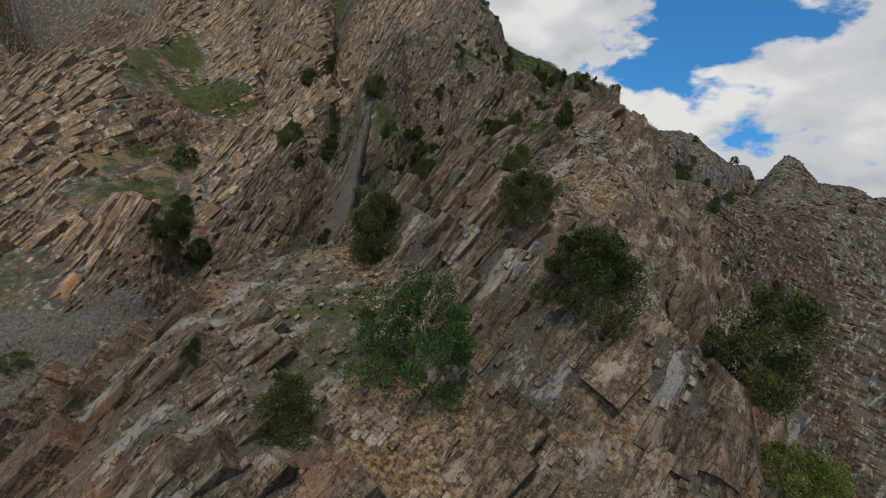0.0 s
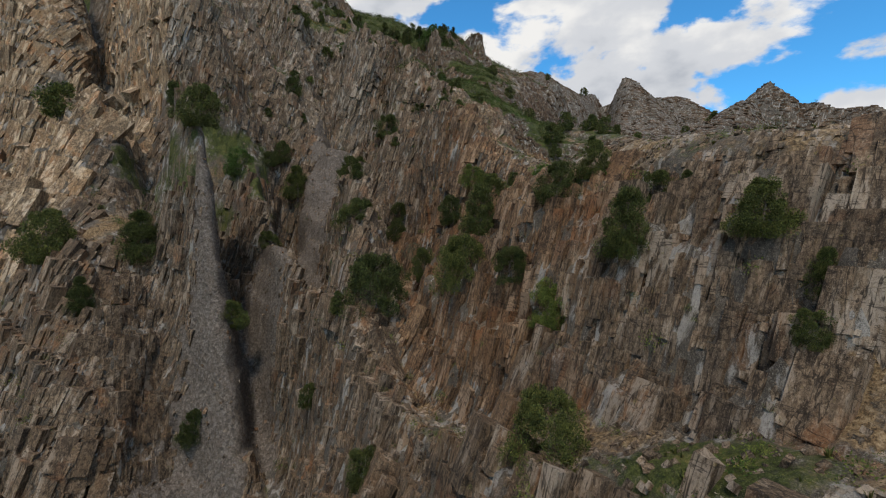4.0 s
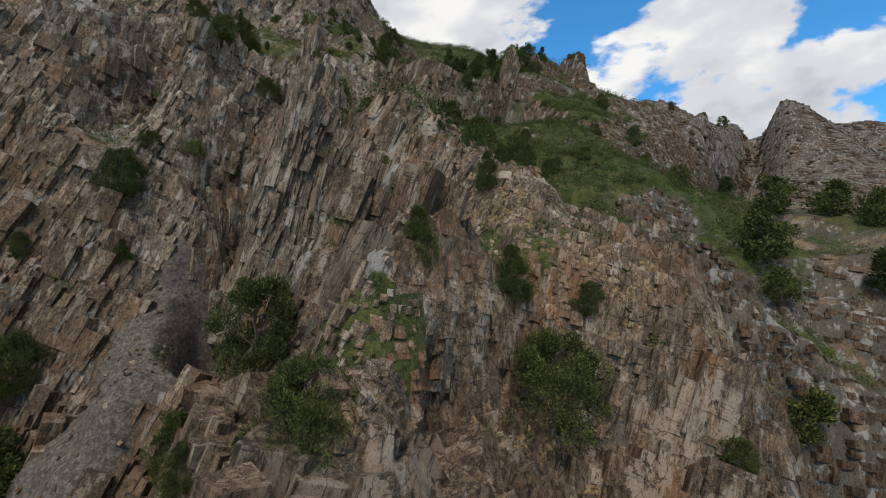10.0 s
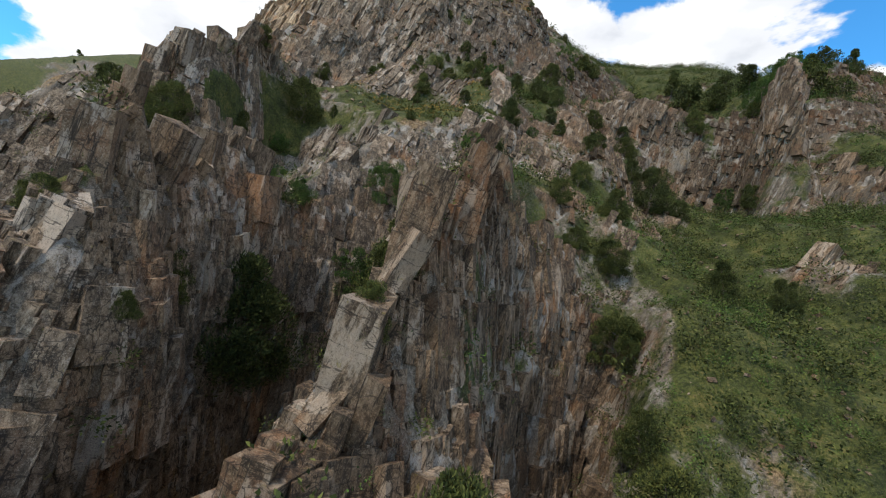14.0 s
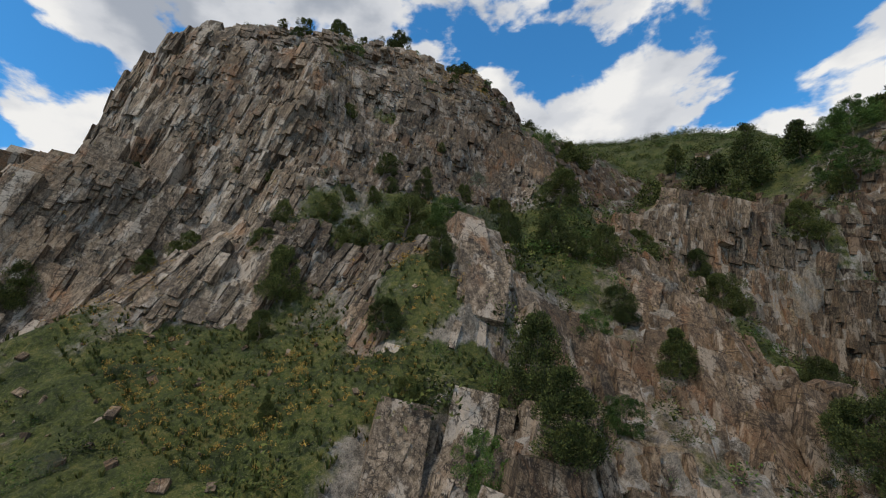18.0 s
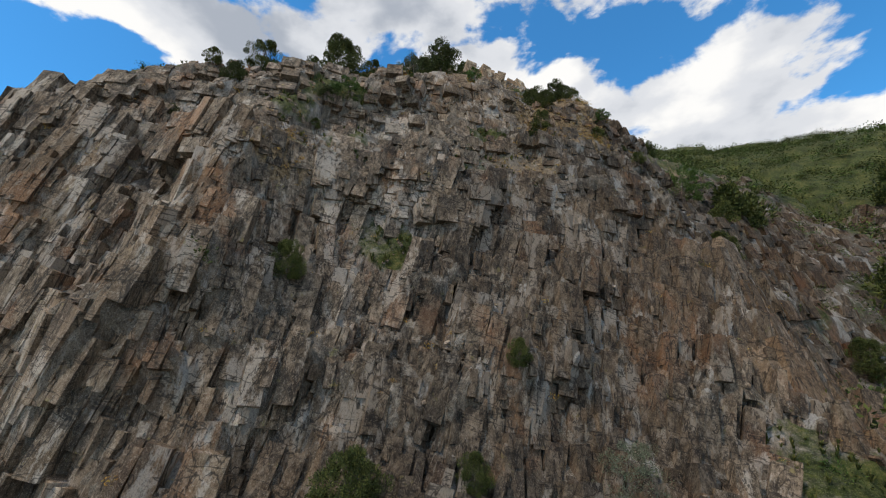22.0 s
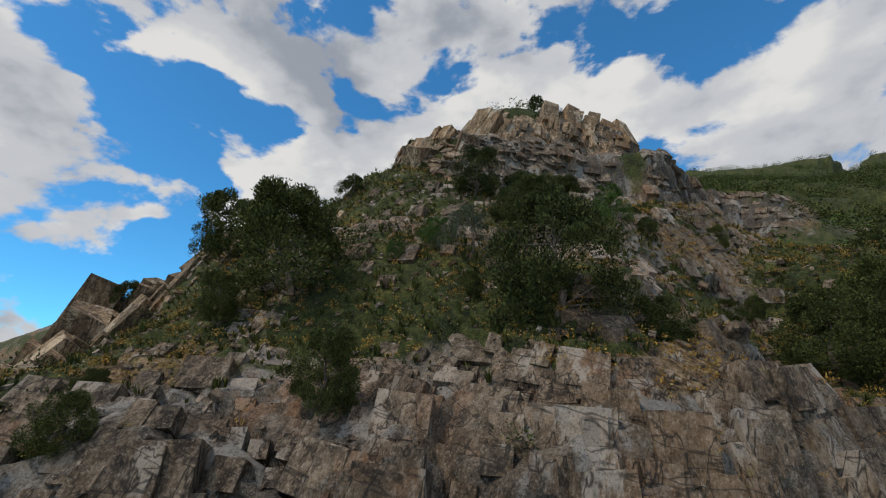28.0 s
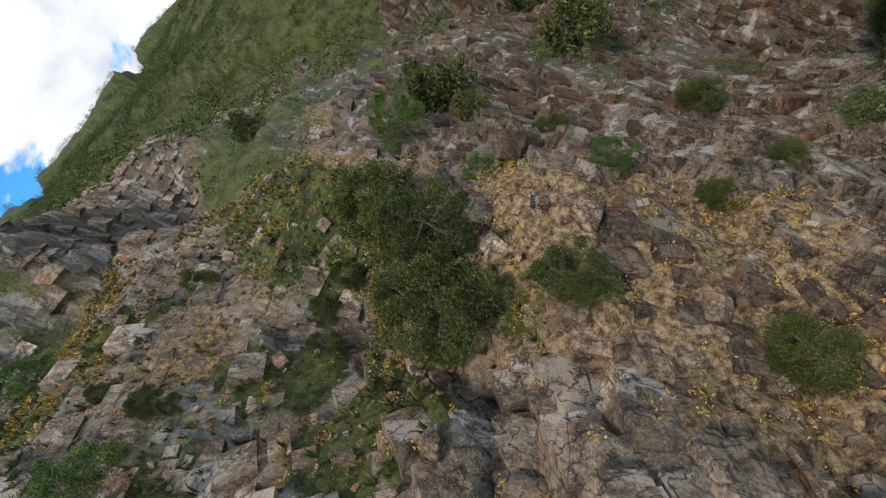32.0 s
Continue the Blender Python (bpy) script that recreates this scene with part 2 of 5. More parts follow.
SHRUB = make_leaf("yellow_green_leaves", (0.035, 0.055, 0.012), (0.1, 0.13, 0.028), (0.2, 0.21, 0.055))
BUSH = make_leaf("fresh_green_leaves", (0.02, 0.042, 0.011), (0.054, 0.1, 0.022), (0.115, 0.17, 0.04))
GREY = make_leaf("grey_green_leaves", (0.05, 0.06, 0.04), (0.105, 0.12, 0.085), (0.18, 0.19, 0.14))
DRY = make_leaf("dry_herbs", (0.15, 0.075, 0.02), (0.3, 0.17, 0.04), (0.38, 0.3, 0.08))
BARK, add, link, shader = material("weathered_bark")
where = add("ShaderNodeNewGeometry")
grain = noise_at(add, link, where.outputs["Position"], 9.0, 6, 0.6, (1, 1, 0.2))
tone = ramp(add, [(0.3, (0.06, 0.045, 0.035)), (0.7, (0.2, 0.165, 0.135))])
link(grain, tone.inputs["Fac"])
link(tone.outputs["Color"], shader.inputs["Base Color"])
bump_of(add, link, shader, [(grain, 0.6, 0.03)])


# ---------------------------------------------------------------- the shape of the mountain side
# landforms: centre x, y, half lengths, turn in degrees, height
SLOPE = (12.90, 0.6649, -0.3685)
RIBS_A = [
    (-26.5, 26.0, 12.6, 24.3, 8, 21.2),
    (-25.7, 76.0, 2.2, 17.5, 19, 6.6),
    (4.5, 81.9, 25.1, 84.1, 3, 102.2),
    (-32.2, 103.2, 25.3, 2.4, 114, 18.0),
    (63.4, 143.7, 13.5, 31.2, 5, 48.9),
    (-75.2, 166.9, 17.0, 61.1, 4, 32.5),
    (166.9, 169.8, 10.5, 19.1, 74, 43.0),
    (19.3, 171.2, 3.8, 15.9, 79, 9.8),
    (-73.0, 179.4, 14.3, 9.6, 7, 10.8),
    (-43.5, 189.0, 8.5, 22.7, 172, 59.3),
    (-66.0, 191.0, 39.5, 7.7, 75, 27.7),
    (185.4, 205.8, 18.9, 22.3, 24, 36.9),
    (-225.8, 214.3, 124.2, 9.0, 134, 14.0),
    (-11.5, 237.6, 8.0, 23.3, 42, 13.3),
    (-37.1, 241.1, 4.5, 26.6, 41, 13.7),
    (-66.7, 247.0, 18.4, 15.9, 142, 26.5),
]
RIBS_B = [
    (-187.3, 259.7, 144.4, 12.9, 9, 11.9),
    (-186.9, 267.3, 5.9, 28.6, 177, 7.7),
    (-53.7, 288.1, 9.2, 27.3, 19, 3.3),
    (86.3, 298.8, 16.6, 3.3, 57, 14.2),
    (-93.3, 301.6, 8.7, 14.8, 25, 19.5),
    (21.0, 316.6, 7.3, 33.1, 164, 9.2),
    (-16.2, 348.9, 14.7, 18.0, 31, 7.1),
    (-14.6, 352.1, 13.2, 22.5, 24, 6.0),
    (291.3, 363.5, 170.0, 16.2, 42, 55.0),
    (-161.3, 363.8, 22.3, 154.6, 13, 26.0),
    (326.6, 364.5, 135.6, 22.7, 114, 72.7),
    (8.2, 370.9, 10.6, 66.8, 40, 10.8),
    (220.0, 457.4, 24.8, 44.5, 5, 58.3),
    (134.6, 460.6, 26.5, 35.4, 49, 35.1),
    (23.4, 463.0, 17.6, 31.7, 156, 30.6),
    (-77.1, 476.6, 76.0, 16.6, 18, 31.6),
]
KNOBS_A = [
    (-75.0, 78.7, 5.3, 11.3, 56, 12.6),
    (-58.5, 102.0, 6.0, 12.8, 31, 20.5),
    (-26.2, 110.4, 2.8, 13.4, 10, 25.8),
    (-9.4, 113.2, 2.6, 6.8, 180, 9.6),
    (-49.0, 113.3, 2.2, 12.6, 35, 35.0),
    (-49.4, 115.3, 7.6, 11.0, 59, 21.7),
    (-12.2, 127.1, 4.6, 2.2, 32, 5.7),
    (-47.8, 131.7, 10.6, 8.3, 2, 12.3),
    (-10.6, 139.2, 3.4, 4.6, 130, 14.9),
    (-59.8, 148.4, 3.7, 5.6, 178, 33.7),
    (-23.7, 151.8, 6.7, 4.3, 16, 20.8),
    (-37.4, 163.3, 8.7, 2.2, 105, 7.7),
    (-71.3, 163.7, 2.2, 13.2, 80, 22.2),
    (-16.1, 164.0, 5.2, 10.8, 7, 13.3),
    (-55.3, 165.1, 2.2, 2.2, 103, 19.8),
    (-68.1, 165.8, 2.9, 2.7, 50, 12.2),
]
KNOBS_B = [
    (-25.1, 167.2, 2.2, 7.0, 25, 50.2),
    (-29.5, 167.5, 6.6, 2.5, 15, 17.1),
    (-31.5, 174.2, 2.2, 8.2, 6, 20.8),
    (-18.0, 182.6, 3.9, 8.8, 17, 39.5),
    (-50.4, 183.1, 2.7, 8.9, 28, 27.0),
    (-49.3, 187.0, 2.2, 5.0, 43, 21.6),
    (-25.1, 217.6, 6.1, 9.5, 18, 4.1),
    (-51.6, 219.9, 2.2, 4.0, 23, 6.5),
    (-46.1, 236.1, 7.8, 4.4, 91, 9.6),
    (-50.8, 237.6, 6.5, 3.1, 79, 2.5),
    (2.8, 253.4, 2.2, 3.8, 24, 24.7),
    (-11.5, 259.7, 12.9, 2.6, 28, 19.9),
    (33.9, 302.6, 2.2, 8.7, 16, 14.8),
]
GULLIES_A = [
    (-12.8, 40.0, 3.3, 24.6, 32, -3.7),
    (-6.5, 45.3, 2.2, 17.7, 39, -3.1),
    (-75.3, 77.1, 60.1, 92.4, 73, -55.0),
    (64.7, 111.5, 33.0, 54.6, 90, -87.2),
    (-101.6, 115.9, 2.2, 17.6, 175, -5.0),
    (-223.6, 141.4, 114.1, 16.5, 134, -42.4),
    (-22.6, 155.0, 4.5, 36.3, 47, -14.8),
    (-22.4, 168.9, 17.3, 6.6, 32, -2.5),
    (-22.4, 169.6, 14.8, 3.6, 78, -31.2),
    (-68.7, 183.8, 15.1, 76.3, 80, -38.3),
    (-238.0, 185.1, 28.1, 125.9, 77, -62.0),
    (-83.6, 197.7, 14.8, 2.2, 29, -49.1),
    (-41.2, 228.0, 170.0, 9.1, 159, -3.2),
    (-5.1, 231.7, 12.2, 60.1, 12, -21.1),
    (-25.5, 236.6, 38.8, 31.7, 121, -25.8),
    (-38.7, 242.1, 4.5, 15.4, 43, -3.9),
]
GULLIES_B = [
    (-203.2, 247.1, 2.2, 42.3, 114, -57.9),
    (-53.8, 260.6, 2.3, 31.2, 15, -3.3),
    (-242.8, 270.3, 151.2, 3.3, 144, -23.4),
    (-247.8, 283.9, 14.9, 18.8, 141, -27.8),
    (-240.1, 293.7, 73.2, 21.4, 64, -45.3),
    (101.0, 294.1, 8.3, 83.9, 137, -12.2),
    (-217.2, 310.8, 70.1, 24.8, 143, -32.7),
    (-194.1, 318.5, 4.4, 148.2, 36, -51.0),
    (-246.4, 331.1, 62.4, 21.0, 7, -30.8),
    (299.2, 354.7, 168.0, 20.9, 70, -55.5),
    (-5.9, 366.1, 17.4, 23.6, 24, -9.6),
    (74.5, 371.3, 2.2, 17.2, 170, -14.2),
    (-148.7, 409.8, 160.2, 7.5, 96, -43.7),
    (177.8, 416.5, 7.0, 107.9, 147, -41.6),
    (37.7, 470.4, 14.1, 30.8, 18, -9.0),
    (-156.9, 474.4, 17.5, 65.4, 95, -48.8),
]
GULLIES_C = [
    (-161.9, 505.1, 170.0, 2.2, 124, -21.0),
    (-49.3, 552.4, 90.5, 2.2, 83, -33.8),
]
NOTCHES_A = [
    (-15.0, 118.6, 2.5, 10.8, 28, -8.6),
    (-16.9, 127.6, 3.8, 2.2, 100, -31.7),
    (-13.4, 139.1, 3.0, 2.4, 80, -14.8),
    (-42.5, 140.1, 2.2, 6.0, 14, -23.4),
    (-67.1, 165.4, 5.3, 2.6, 176, -15.0),
    (-46.6, 189.5, 6.3, 5.0, 65, -42.7),
    (-12.2, 189.5, 2.2, 7.2, 175, -20.2),
    (-56.8, 204.3, 2.8, 10.0, 157, -8.1),
    (-41.9, 205.3, 7.7, 9.2, 18, -28.0),
]
SUMMIT = [
    (-91.0, 268.0, 26.0, 7.0, 42, 9.0),
    (-112.0, 232.0, 9.0, 7.0, 30, 7.0),
    (-74.0, 254.0, 7.0, 6.0, 0, -3.0),
    (-27.0, 168.0, 3.5, 3.5, 0, -6.0),
    (-63.0, 204.0, 5.0, 4.0, 0, -5.0),
    (-71.0, 162.5, 4.5, 4.5, 0, -8.0),
    (-240.0, 250.0, 60.0, 40.0, 0, -32.0),
    (-394.0, 256.0, 80.0, 60.0, 0, -42.0),
]
LANDFORMS = SUMMIT + RIBS_A + RIBS_B + KNOBS_A + KNOBS_B + GULLIES_A + GULLIES_B + GULLIES_C + NOTCHES_A


def hash_of(*axes):
    h = np.zeros(np.shape(axes[0]), np.uint32)
    for a, k in zip(axes, (374761393, 668265263, 2147483647, 1274126177)):
        h = h ^ (a.astype(np.int64).astype(np.uint32) * np.uint32(k))
        h = (h ^ (h >> np.uint32(13))) * np.uint32(1274126177)
    return (h ^ (h >> np.uint32(16))).astype(np.float64) / 4294967295.0


def soft_noise(x, y, z, seed=0):
    """Smooth random values from -1 to 1, one bump per metre."""
    ix, iy, iz = np.floor(x), np.floor(y), np.floor(z)
    fx, fy, fz = x - ix, y - iy, z - iz
    fx, fy, fz = (f * f * (3 - 2 * f) for f in (fx, fy, fz))
    total = 0
    for a in (0, 1):
        for b in (0, 1):
            for c in (0, 1):
                w = (fx if a else 1 - fx) * (fy if b else 1 - fy) * (fz if c else 1 - fz)
                total = total + w * hash_of(ix + a + seed * 57, iy + b, iz + c)
    return total * 2 - 1


def rough_noise(x, y, z, octaves=4, seed=0, gain=0.5):
    total, size = 0, 1.0
    for n in range(octaves):
        total = total + size * soft_noise(x * 2**n, y * 2**n, z * 2**n, seed + n)
        size *= gain
    return total


def blocks_noise(x, y, z, seed=0):
    """For each place the random value of the block it lies in, and how near it is to the block's edge."""
    ix, iy, iz = np.floor(x), np.floor(y), np.floor(z)
    near = np.full(np.shape(x), 9.0)
    second = near.copy()
    value = np.zeros(np.shape(x))
    for a in (-1, 0, 1):
        for b in (-1, 0, 1):
            for c in (-1, 0, 1):
                jx, jy, jz = ix + a, iy + b, iz + c
                px = jx + 0.15 + 0.7 * hash_of(jx + seed, jy, jz)
                py = jy + 0.15 + 0.7 * hash_of(jx, jy + seed + 11, jz)
                pz = jz + 0.15 + 0.7 * hash_of(jx, jy, jz + seed + 23)
                d = np.maximum(np.abs(px - x), np.maximum(np.abs(py - y), np.abs(pz - z)))
                closer = d < near
                second = np.where(closer, near, np.minimum(second, d))
                value = np.where(closer, hash_of(jx + 3, jy + seed, jz + 5), value)
                near = np.where(closer, d, near)
    return value * 2 - 1, second - near


def smooth_step(v, low, high):
    t = np.clip((v - low) / (high - low), 0, 1)
    return t * t * (3 - 2 * t)


def landform(x, y):
    z = SLOPE[0] + SLOPE[1] * 300 * np.tanh((y - 120) / 300) + SLOPE[2] * 300 * np.tanh(x / 300)
    for cx, cy, a, b, turn, height in LANDFORMS:
        c, s = math.cos(radians(turn)), math.sin(radians(turn))
        u, v = (c * (x - cx) + s * (y - cy)) / a, (c * (y - cy) - s * (x - cx)) / b
        z = z + height * np.exp(-0.5 * (u * u + v * v))
    return z


def spaced(low, high, gap, first, last, growth):
    """Places that lie gap apart from low to high, and ever farther apart out to first and last."""
    inner = list(np.arange(low, high, gap))
    for end, way in ((first, -1), (last, 1)):
        at, g = (inner[0] if way < 0 else inner[-1]), gap
        more = []
        while way * at < way * end:
            g = min(g * growth, 60)
            at += way * g
            more.append(at)
        inner = more[::-1] + inner if way < 0 else inner + more
    return np.array(inner)


def refined(values, low, high, gap):
    """The same places, but gap apart between low and high."""
    return np.concatenate([values[values < low], np.arange(low, high, gap), values[values > high + gap / 2]])


XS = refined(spaced(-80, 20, 0.36, -900, 1100, 1.045), -74, -38, 0.18)
YS = refined(spaced(12, 264, 0.38, -420, 1500, 1.045), 205, 256, 0.18)
GX, GY = np.meshgrid(XS, YS)
BASE = landform(GX, GY)


# the scree runs that fill the gullies: x, y, half width
SCREE = [(-74, 55, 13), (-62, 66, 10), (-53.7, 74.5, 8.5), (-45.4, 89.4, 7.5), (-41, 107.8, 7), (-38, 126, 6.5), (-35.7, 144.6, 5.5), (-34, 152, 6), (-36, 160, 4.5)]

# the green gully between the ribs
GREEN = [(-4, 180, 4), (-5.5, 195, 6), (-1.5, 220, 7), (-6, 240, 8), (-9, 258, 9), (-12, 300, 20)]

# green ledges and benches: x, y, z, radius
LEDGES_A = [(-55.8, 141.7, 28.5, 6.2), (-45.7, 131.5, 22.2, 4.4), (-57.5, 141.3, 27.1, 5.9), (-55.6, 116.8, 19.4, 3.9), (-56.7, 138.2, 13.4, 4.9), (-5.2, 101.1,
    20.2, 1.2), (-3.3, 98.8, 20.4, 1.1), (-0.6, 95.7, 20.3, 1.0), (137.0, 155.6, -27.3, 6.2), (-9.9, 133.9, 38.9, 1.3), (-6.1, 145.8, 43.0, 2.4), (-1.7,
    143.8, 41.5, 1.9), (-14.2, 133.2, 31.6, 1.2), (-26.0, 167.0, 66.0, 2.1), (-46.5, 174.5, 72.9, 2.5), (-44.2, 203.4, 82.9, 5.6), (-141.3, 165.0, 35.2,
    12.1), (-112.3, 113.6, 2.7, 5.4), (-49.4, 111.2, 24.7, 5.8), (-52.3, 142.2, 28.6, 6.2), (-56.4, 141.5, 27.6, 6.1), (-132.1, 157.3, 27.1, 8.0), (-72.0,
    141.4, 23.9, 4.8), (-48.3, 186.4, 77.0, 2.2)]
LEDGES_B = [(-52.9, 196.1, 81.7, 3.7), (-48.5, 200.7, 82.2, 2.9), (-42.8, 210.1, 86.4, 2.7), (-47.0, 207.2, 86.4, 2.2), (-51.9, 194.3, 75.9, 2.1), (-45.9, 217.4,
    95.8, 1.8), (-43.3, 219.6, 95.8, 2.0), (-39.9, 220.8, 95.6, 1.9), (-37.9, 223.9, 95.5, 2.1), (-35.9, 227.5, 95.0, 2.0), (-39.8, 217.3, 93.3, 1.4),
    (-36.7, 218.9, 93.2, 1.5), (-43.1, 216.6, 93.1, 1.3), (-47.7, 214.7, 94.6, 1.2), (-48.2, 226.5, 110.0, 1.3), (-30.7, 231.2, 95.8, 2.0), (-31.9, 226.3,
    92.6, 1.6), (-53.6, 225.4, 119.6, 0.8), (-54.1, 227.4, 120.7, 0.8), (-53.2, 229.5, 121.1, 0.8), (-47.3, 232.6, 116.0, 0.8), (-46.1, 234.3, 115.7,
    0.8), (-44.9, 235.6, 115.4, 0.8), (-49.3, 232.0, 119.1, 0.8)]
LEDGES_C = [(-47.7, 234.4, 118.7, 0.8), (-45.0, 237.9, 118.0, 0.8), (-51.9, 227.4, 117.8, 0.8), (-50.4, 226.5, 114.3, 0.8), (-51.4, 224.4, 115.2, 0.8), (-102.2,
    227.3, 130.7, 2.9), (-67.6, 231.6, 129.0, 1.3), (-58.1, 233.2, 127.0, 1.0), (-57.1, 234.9, 127.4, 1.2), (-54.5, 236.2, 127.1, 1.1), (-51.9, 236.5,
    126.3, 0.8), (-50.7, 241.5, 126.4, 0.9), (-48.9, 245.6, 125.5, 0.8), (-50.0, 245.8, 125.9, 1.3), (-51.2, 242.8, 126.7, 1.1), (-52.8, 246.9, 128.3,
    0.8), (-55.1, 250.4, 131.4, 0.9), (-48.9, 248.1, 126.8, 1.0), (-58.5, 236.2, 128.8, 1.7)]
MEADOW = [(-42, 206, 84, 1.8), (-43, 212, 88, 1.6), (-38, 208.5, 84.5, 2), (-36, 213, 88, 1.6), (-34, 210, 85, 1.8), (-31.5, 211.5, 85, 1.4)]
LEDGES = LEDGES_A + LEDGES_B + LEDGES_C + MEADOW
EARTH = [(-0.5, 19.1, -8.3, 1.7), (3.9, 18.5, -7.3, 2.1), (-10.4, 38.6, -2.3, 1.9), (-7.2, 36.2, -0.1, 1.9), (-4.8, 54.8, 9.8, 1.1), (-5.2, 57.9, 9.9, 0.9),
    (-26.9, 174.6, 51.5, 2.7), (-11.6, 166.5, 54.8, 1.4), (-12.9, 163.7, 55.7, 1.1), (-44.5, 242.0, 121.0, 1.4), (-43.7, 241.1, 119.1, 1.4), (-45.5,
    242.5, 122.7, 1.1), (-46.6, 239.3, 121.2, 0.9), (-45.8, 244.7, 124.3, 0.8), (-60.1, 228.9, 125.8, 0.8), (-50.2, 238.0, 125.4, 0.8), (-51.9, 223.3,
    116.1, 0.8), (-50.9, 222.9, 113.5, 0.8), (-31.6, 182.7, 65.4, 0.9), (-8.9, 126.3, 36.1, 1.1), (-5.2, 125.4, 33.3, 1.2), (-17.7, 131.2, 6.4, 3.7),
    (-5.0, 147.9, 45.2, 2.1), (-1.4, 140.5, 36.8, 1.6), (0.8, 142.5, 39.8, 1.5), (-5.0, 137.2, 34.8, 1.5), (5.7, 143.0, 37.4, 1.5), (-2.6, 137.7, 32.7, 1.4), (-6.9, 137.6, 39.1, 1.3)]


def nearness(x, y, line):
    """How deep inside a run of given half widths a place lies: 1 in the middle, 0 at the edge and outside."""
    best = np.zeros(np.shape(x))
    for (x0, y0, w0), (x1, y1, w1) in zip(line, line[1:]):
        dx, dy = x1 - x0, y1 - y0
        t = np.clip(((x - x0) * dx + (y - y0) * dy) / (dx * dx + dy * dy), 0, 1)
        d = np.hypot(x - x0 - t * dx, y - y0 - t * dy)
        best = np.maximum(best, 1 - d / (w0 + t * (w1 - w0)))
    return np.clip(best, 0, 1)


def patches(x, y, z, spots, reach):
    """Uneven round patches: 1 inside, 0 outside."""
    best = np.zeros(np.shape(x))
    for cx, cy, cz, r in spots:
        best = np.maximum(best, 1 - np.sqrt((x - cx)**2 + (y - cy)**2 + (1.3 * (z - cz))**2) / (reach * r + 0.5))
    return smooth_step(best, 0.0, 0.4)


def shape_ground():
    x, y, z = GX, GY, BASE
    gy, gx = np.gradient(z, YS, XS)
    steep = np.sqrt(gx**2 + gy**2)
    run = nearness(x, y, SCREE)
    crag = smooth_step(steep + 0.35 * rough_noise(x / 18, y / 18, z / 18, 3, 5), 0.55, 1.25) * (1 - smooth_step(run, 0.0, 0.35))
    wob = 1.6 * rough_noise(x / 5, y / 5, 0 * z, 3, 61)
    ledge = patches(x + 0.8 * wob, y - 0.8 * wob, z, LEDGES, 2.0)
    bare = patches(x + 0.5 * wob, y - 0.5 * wob, z, EARTH, 2.2)
    crag = crag * (1 - 0.94 * ledge) * (1 - 0.75 * bare)
    fleck = rough_noise(x / 5, y / 5, z / 5, 5, 21, 0.62)
    lush = np.maximum(smooth_step(nearness(x, y, GREEN), 0.0, 0.5), 0.85 * smooth_step(x + 0.1 * (y - 200) + 4 * fleck, -33, -26) * smooth_step(y + 8 * fleck, 172, 188) * (1 - smooth_step(x, 30, 50)))
    clumps = rough_noise(x / 9, y / 9, z / 9, 4, 91)
    bench_top = smooth_step(z + 6 * smooth_step(y, 234, 238), 121, 125) * smooth_step(y, 226, 231) * smooth_step(-x, 40, 46) * (1 - smooth_step(y, 290, 310))
    crag = crag * (1 - 0.9 * lush * smooth_step(clumps, -0.12, 0.3)) * (1 - 0.85 * bench_top * smooth_step(clumps, 0.0, 0.35) * (1 - smooth_step(steep, 1.3, 1.9)))
    crag = np.maximum(crag, 0.75 * smooth_step(x, 45, 85) * (1 - smooth_step(y, 460, 560)) * (1 - smooth_step(x, 420, 560)))
    # benches and small cliffs
    level = z / 9.0 + 0.5 * rough_noise(x / 30, y / 30, 0 * z, 3, 9)
    part = level - np.floor(level)
    bench = (smooth_step(part, 0.28, 0.72) - part) * 9.0
    peak = smooth_step(-x, 50, 62) * (1 - smooth_step(-x, 120, 140)) * smooth_step(y + 0.3 * x, 222, 230) * smooth_step(z, 126, 131) * (1 - smooth_step(y, 320, 345))
    z = z + bench * 0.25 * smooth_step(steep, 0.35, 0.8) * (1 - peak)
    # the summit crag stands in two steep bands with a ledge between
    tier = (z - 4) / 11.0 + 0.14 * rough_noise(x / 12, y / 12, 0 * z, 3, 19)
    rise = tier - np.floor(tier)
    z = z + peak * 0.85 * 11 * (smooth_step(rise, 0.36, 0.64) - rise)
    crag = np.maximum(crag * (1 - 0.6 * peak), 1.0 * peak * smooth_step(0.27 - np.abs(rise - 0.5), 0.0, 0.07) * smooth_step(steep + 0.3 * clumps, 0.35, 0.6))
    # narrow ledges step the great wall
    shelf = (z + 0.22 * x) / 4.6 + 0.45 * rough_noise(x / 16, y / 16, 0 * z, 3, 29)
    lip = shelf - np.floor(shelf)
    z = z + 4.6 * 0.55 * (smooth_step(lip, 0.12, 0.88) - lip) * smooth_step(steep, 0.9, 1.5) * (1 - peak) * (1 - smooth_step(np.abs(x + 40), 50, 70))
    n = np.stack([-gx, -gy, np.ones_like(gx)], -1)
    n /= np.linalg.norm(n, axis=-1, keepdims=True)
    # beds stand on edge over most of the slope and lie flatter in the upper cliff
    across = 0.9 * x + 0.25 * y - 0.33 * z
    along = -0.25 * x + 0.95 * y + 0.15 * z
    upright = 0.33 * x + 0.1 * y + 0.93 * z
    tilted = 0.2 * x - 0.12 * y + 0.97 * z
    lying = smooth_step(z + 0.25 * y + 6 * rough_noise(x / 25, y / 25, 0 * z, 2, 41), 164, 176)

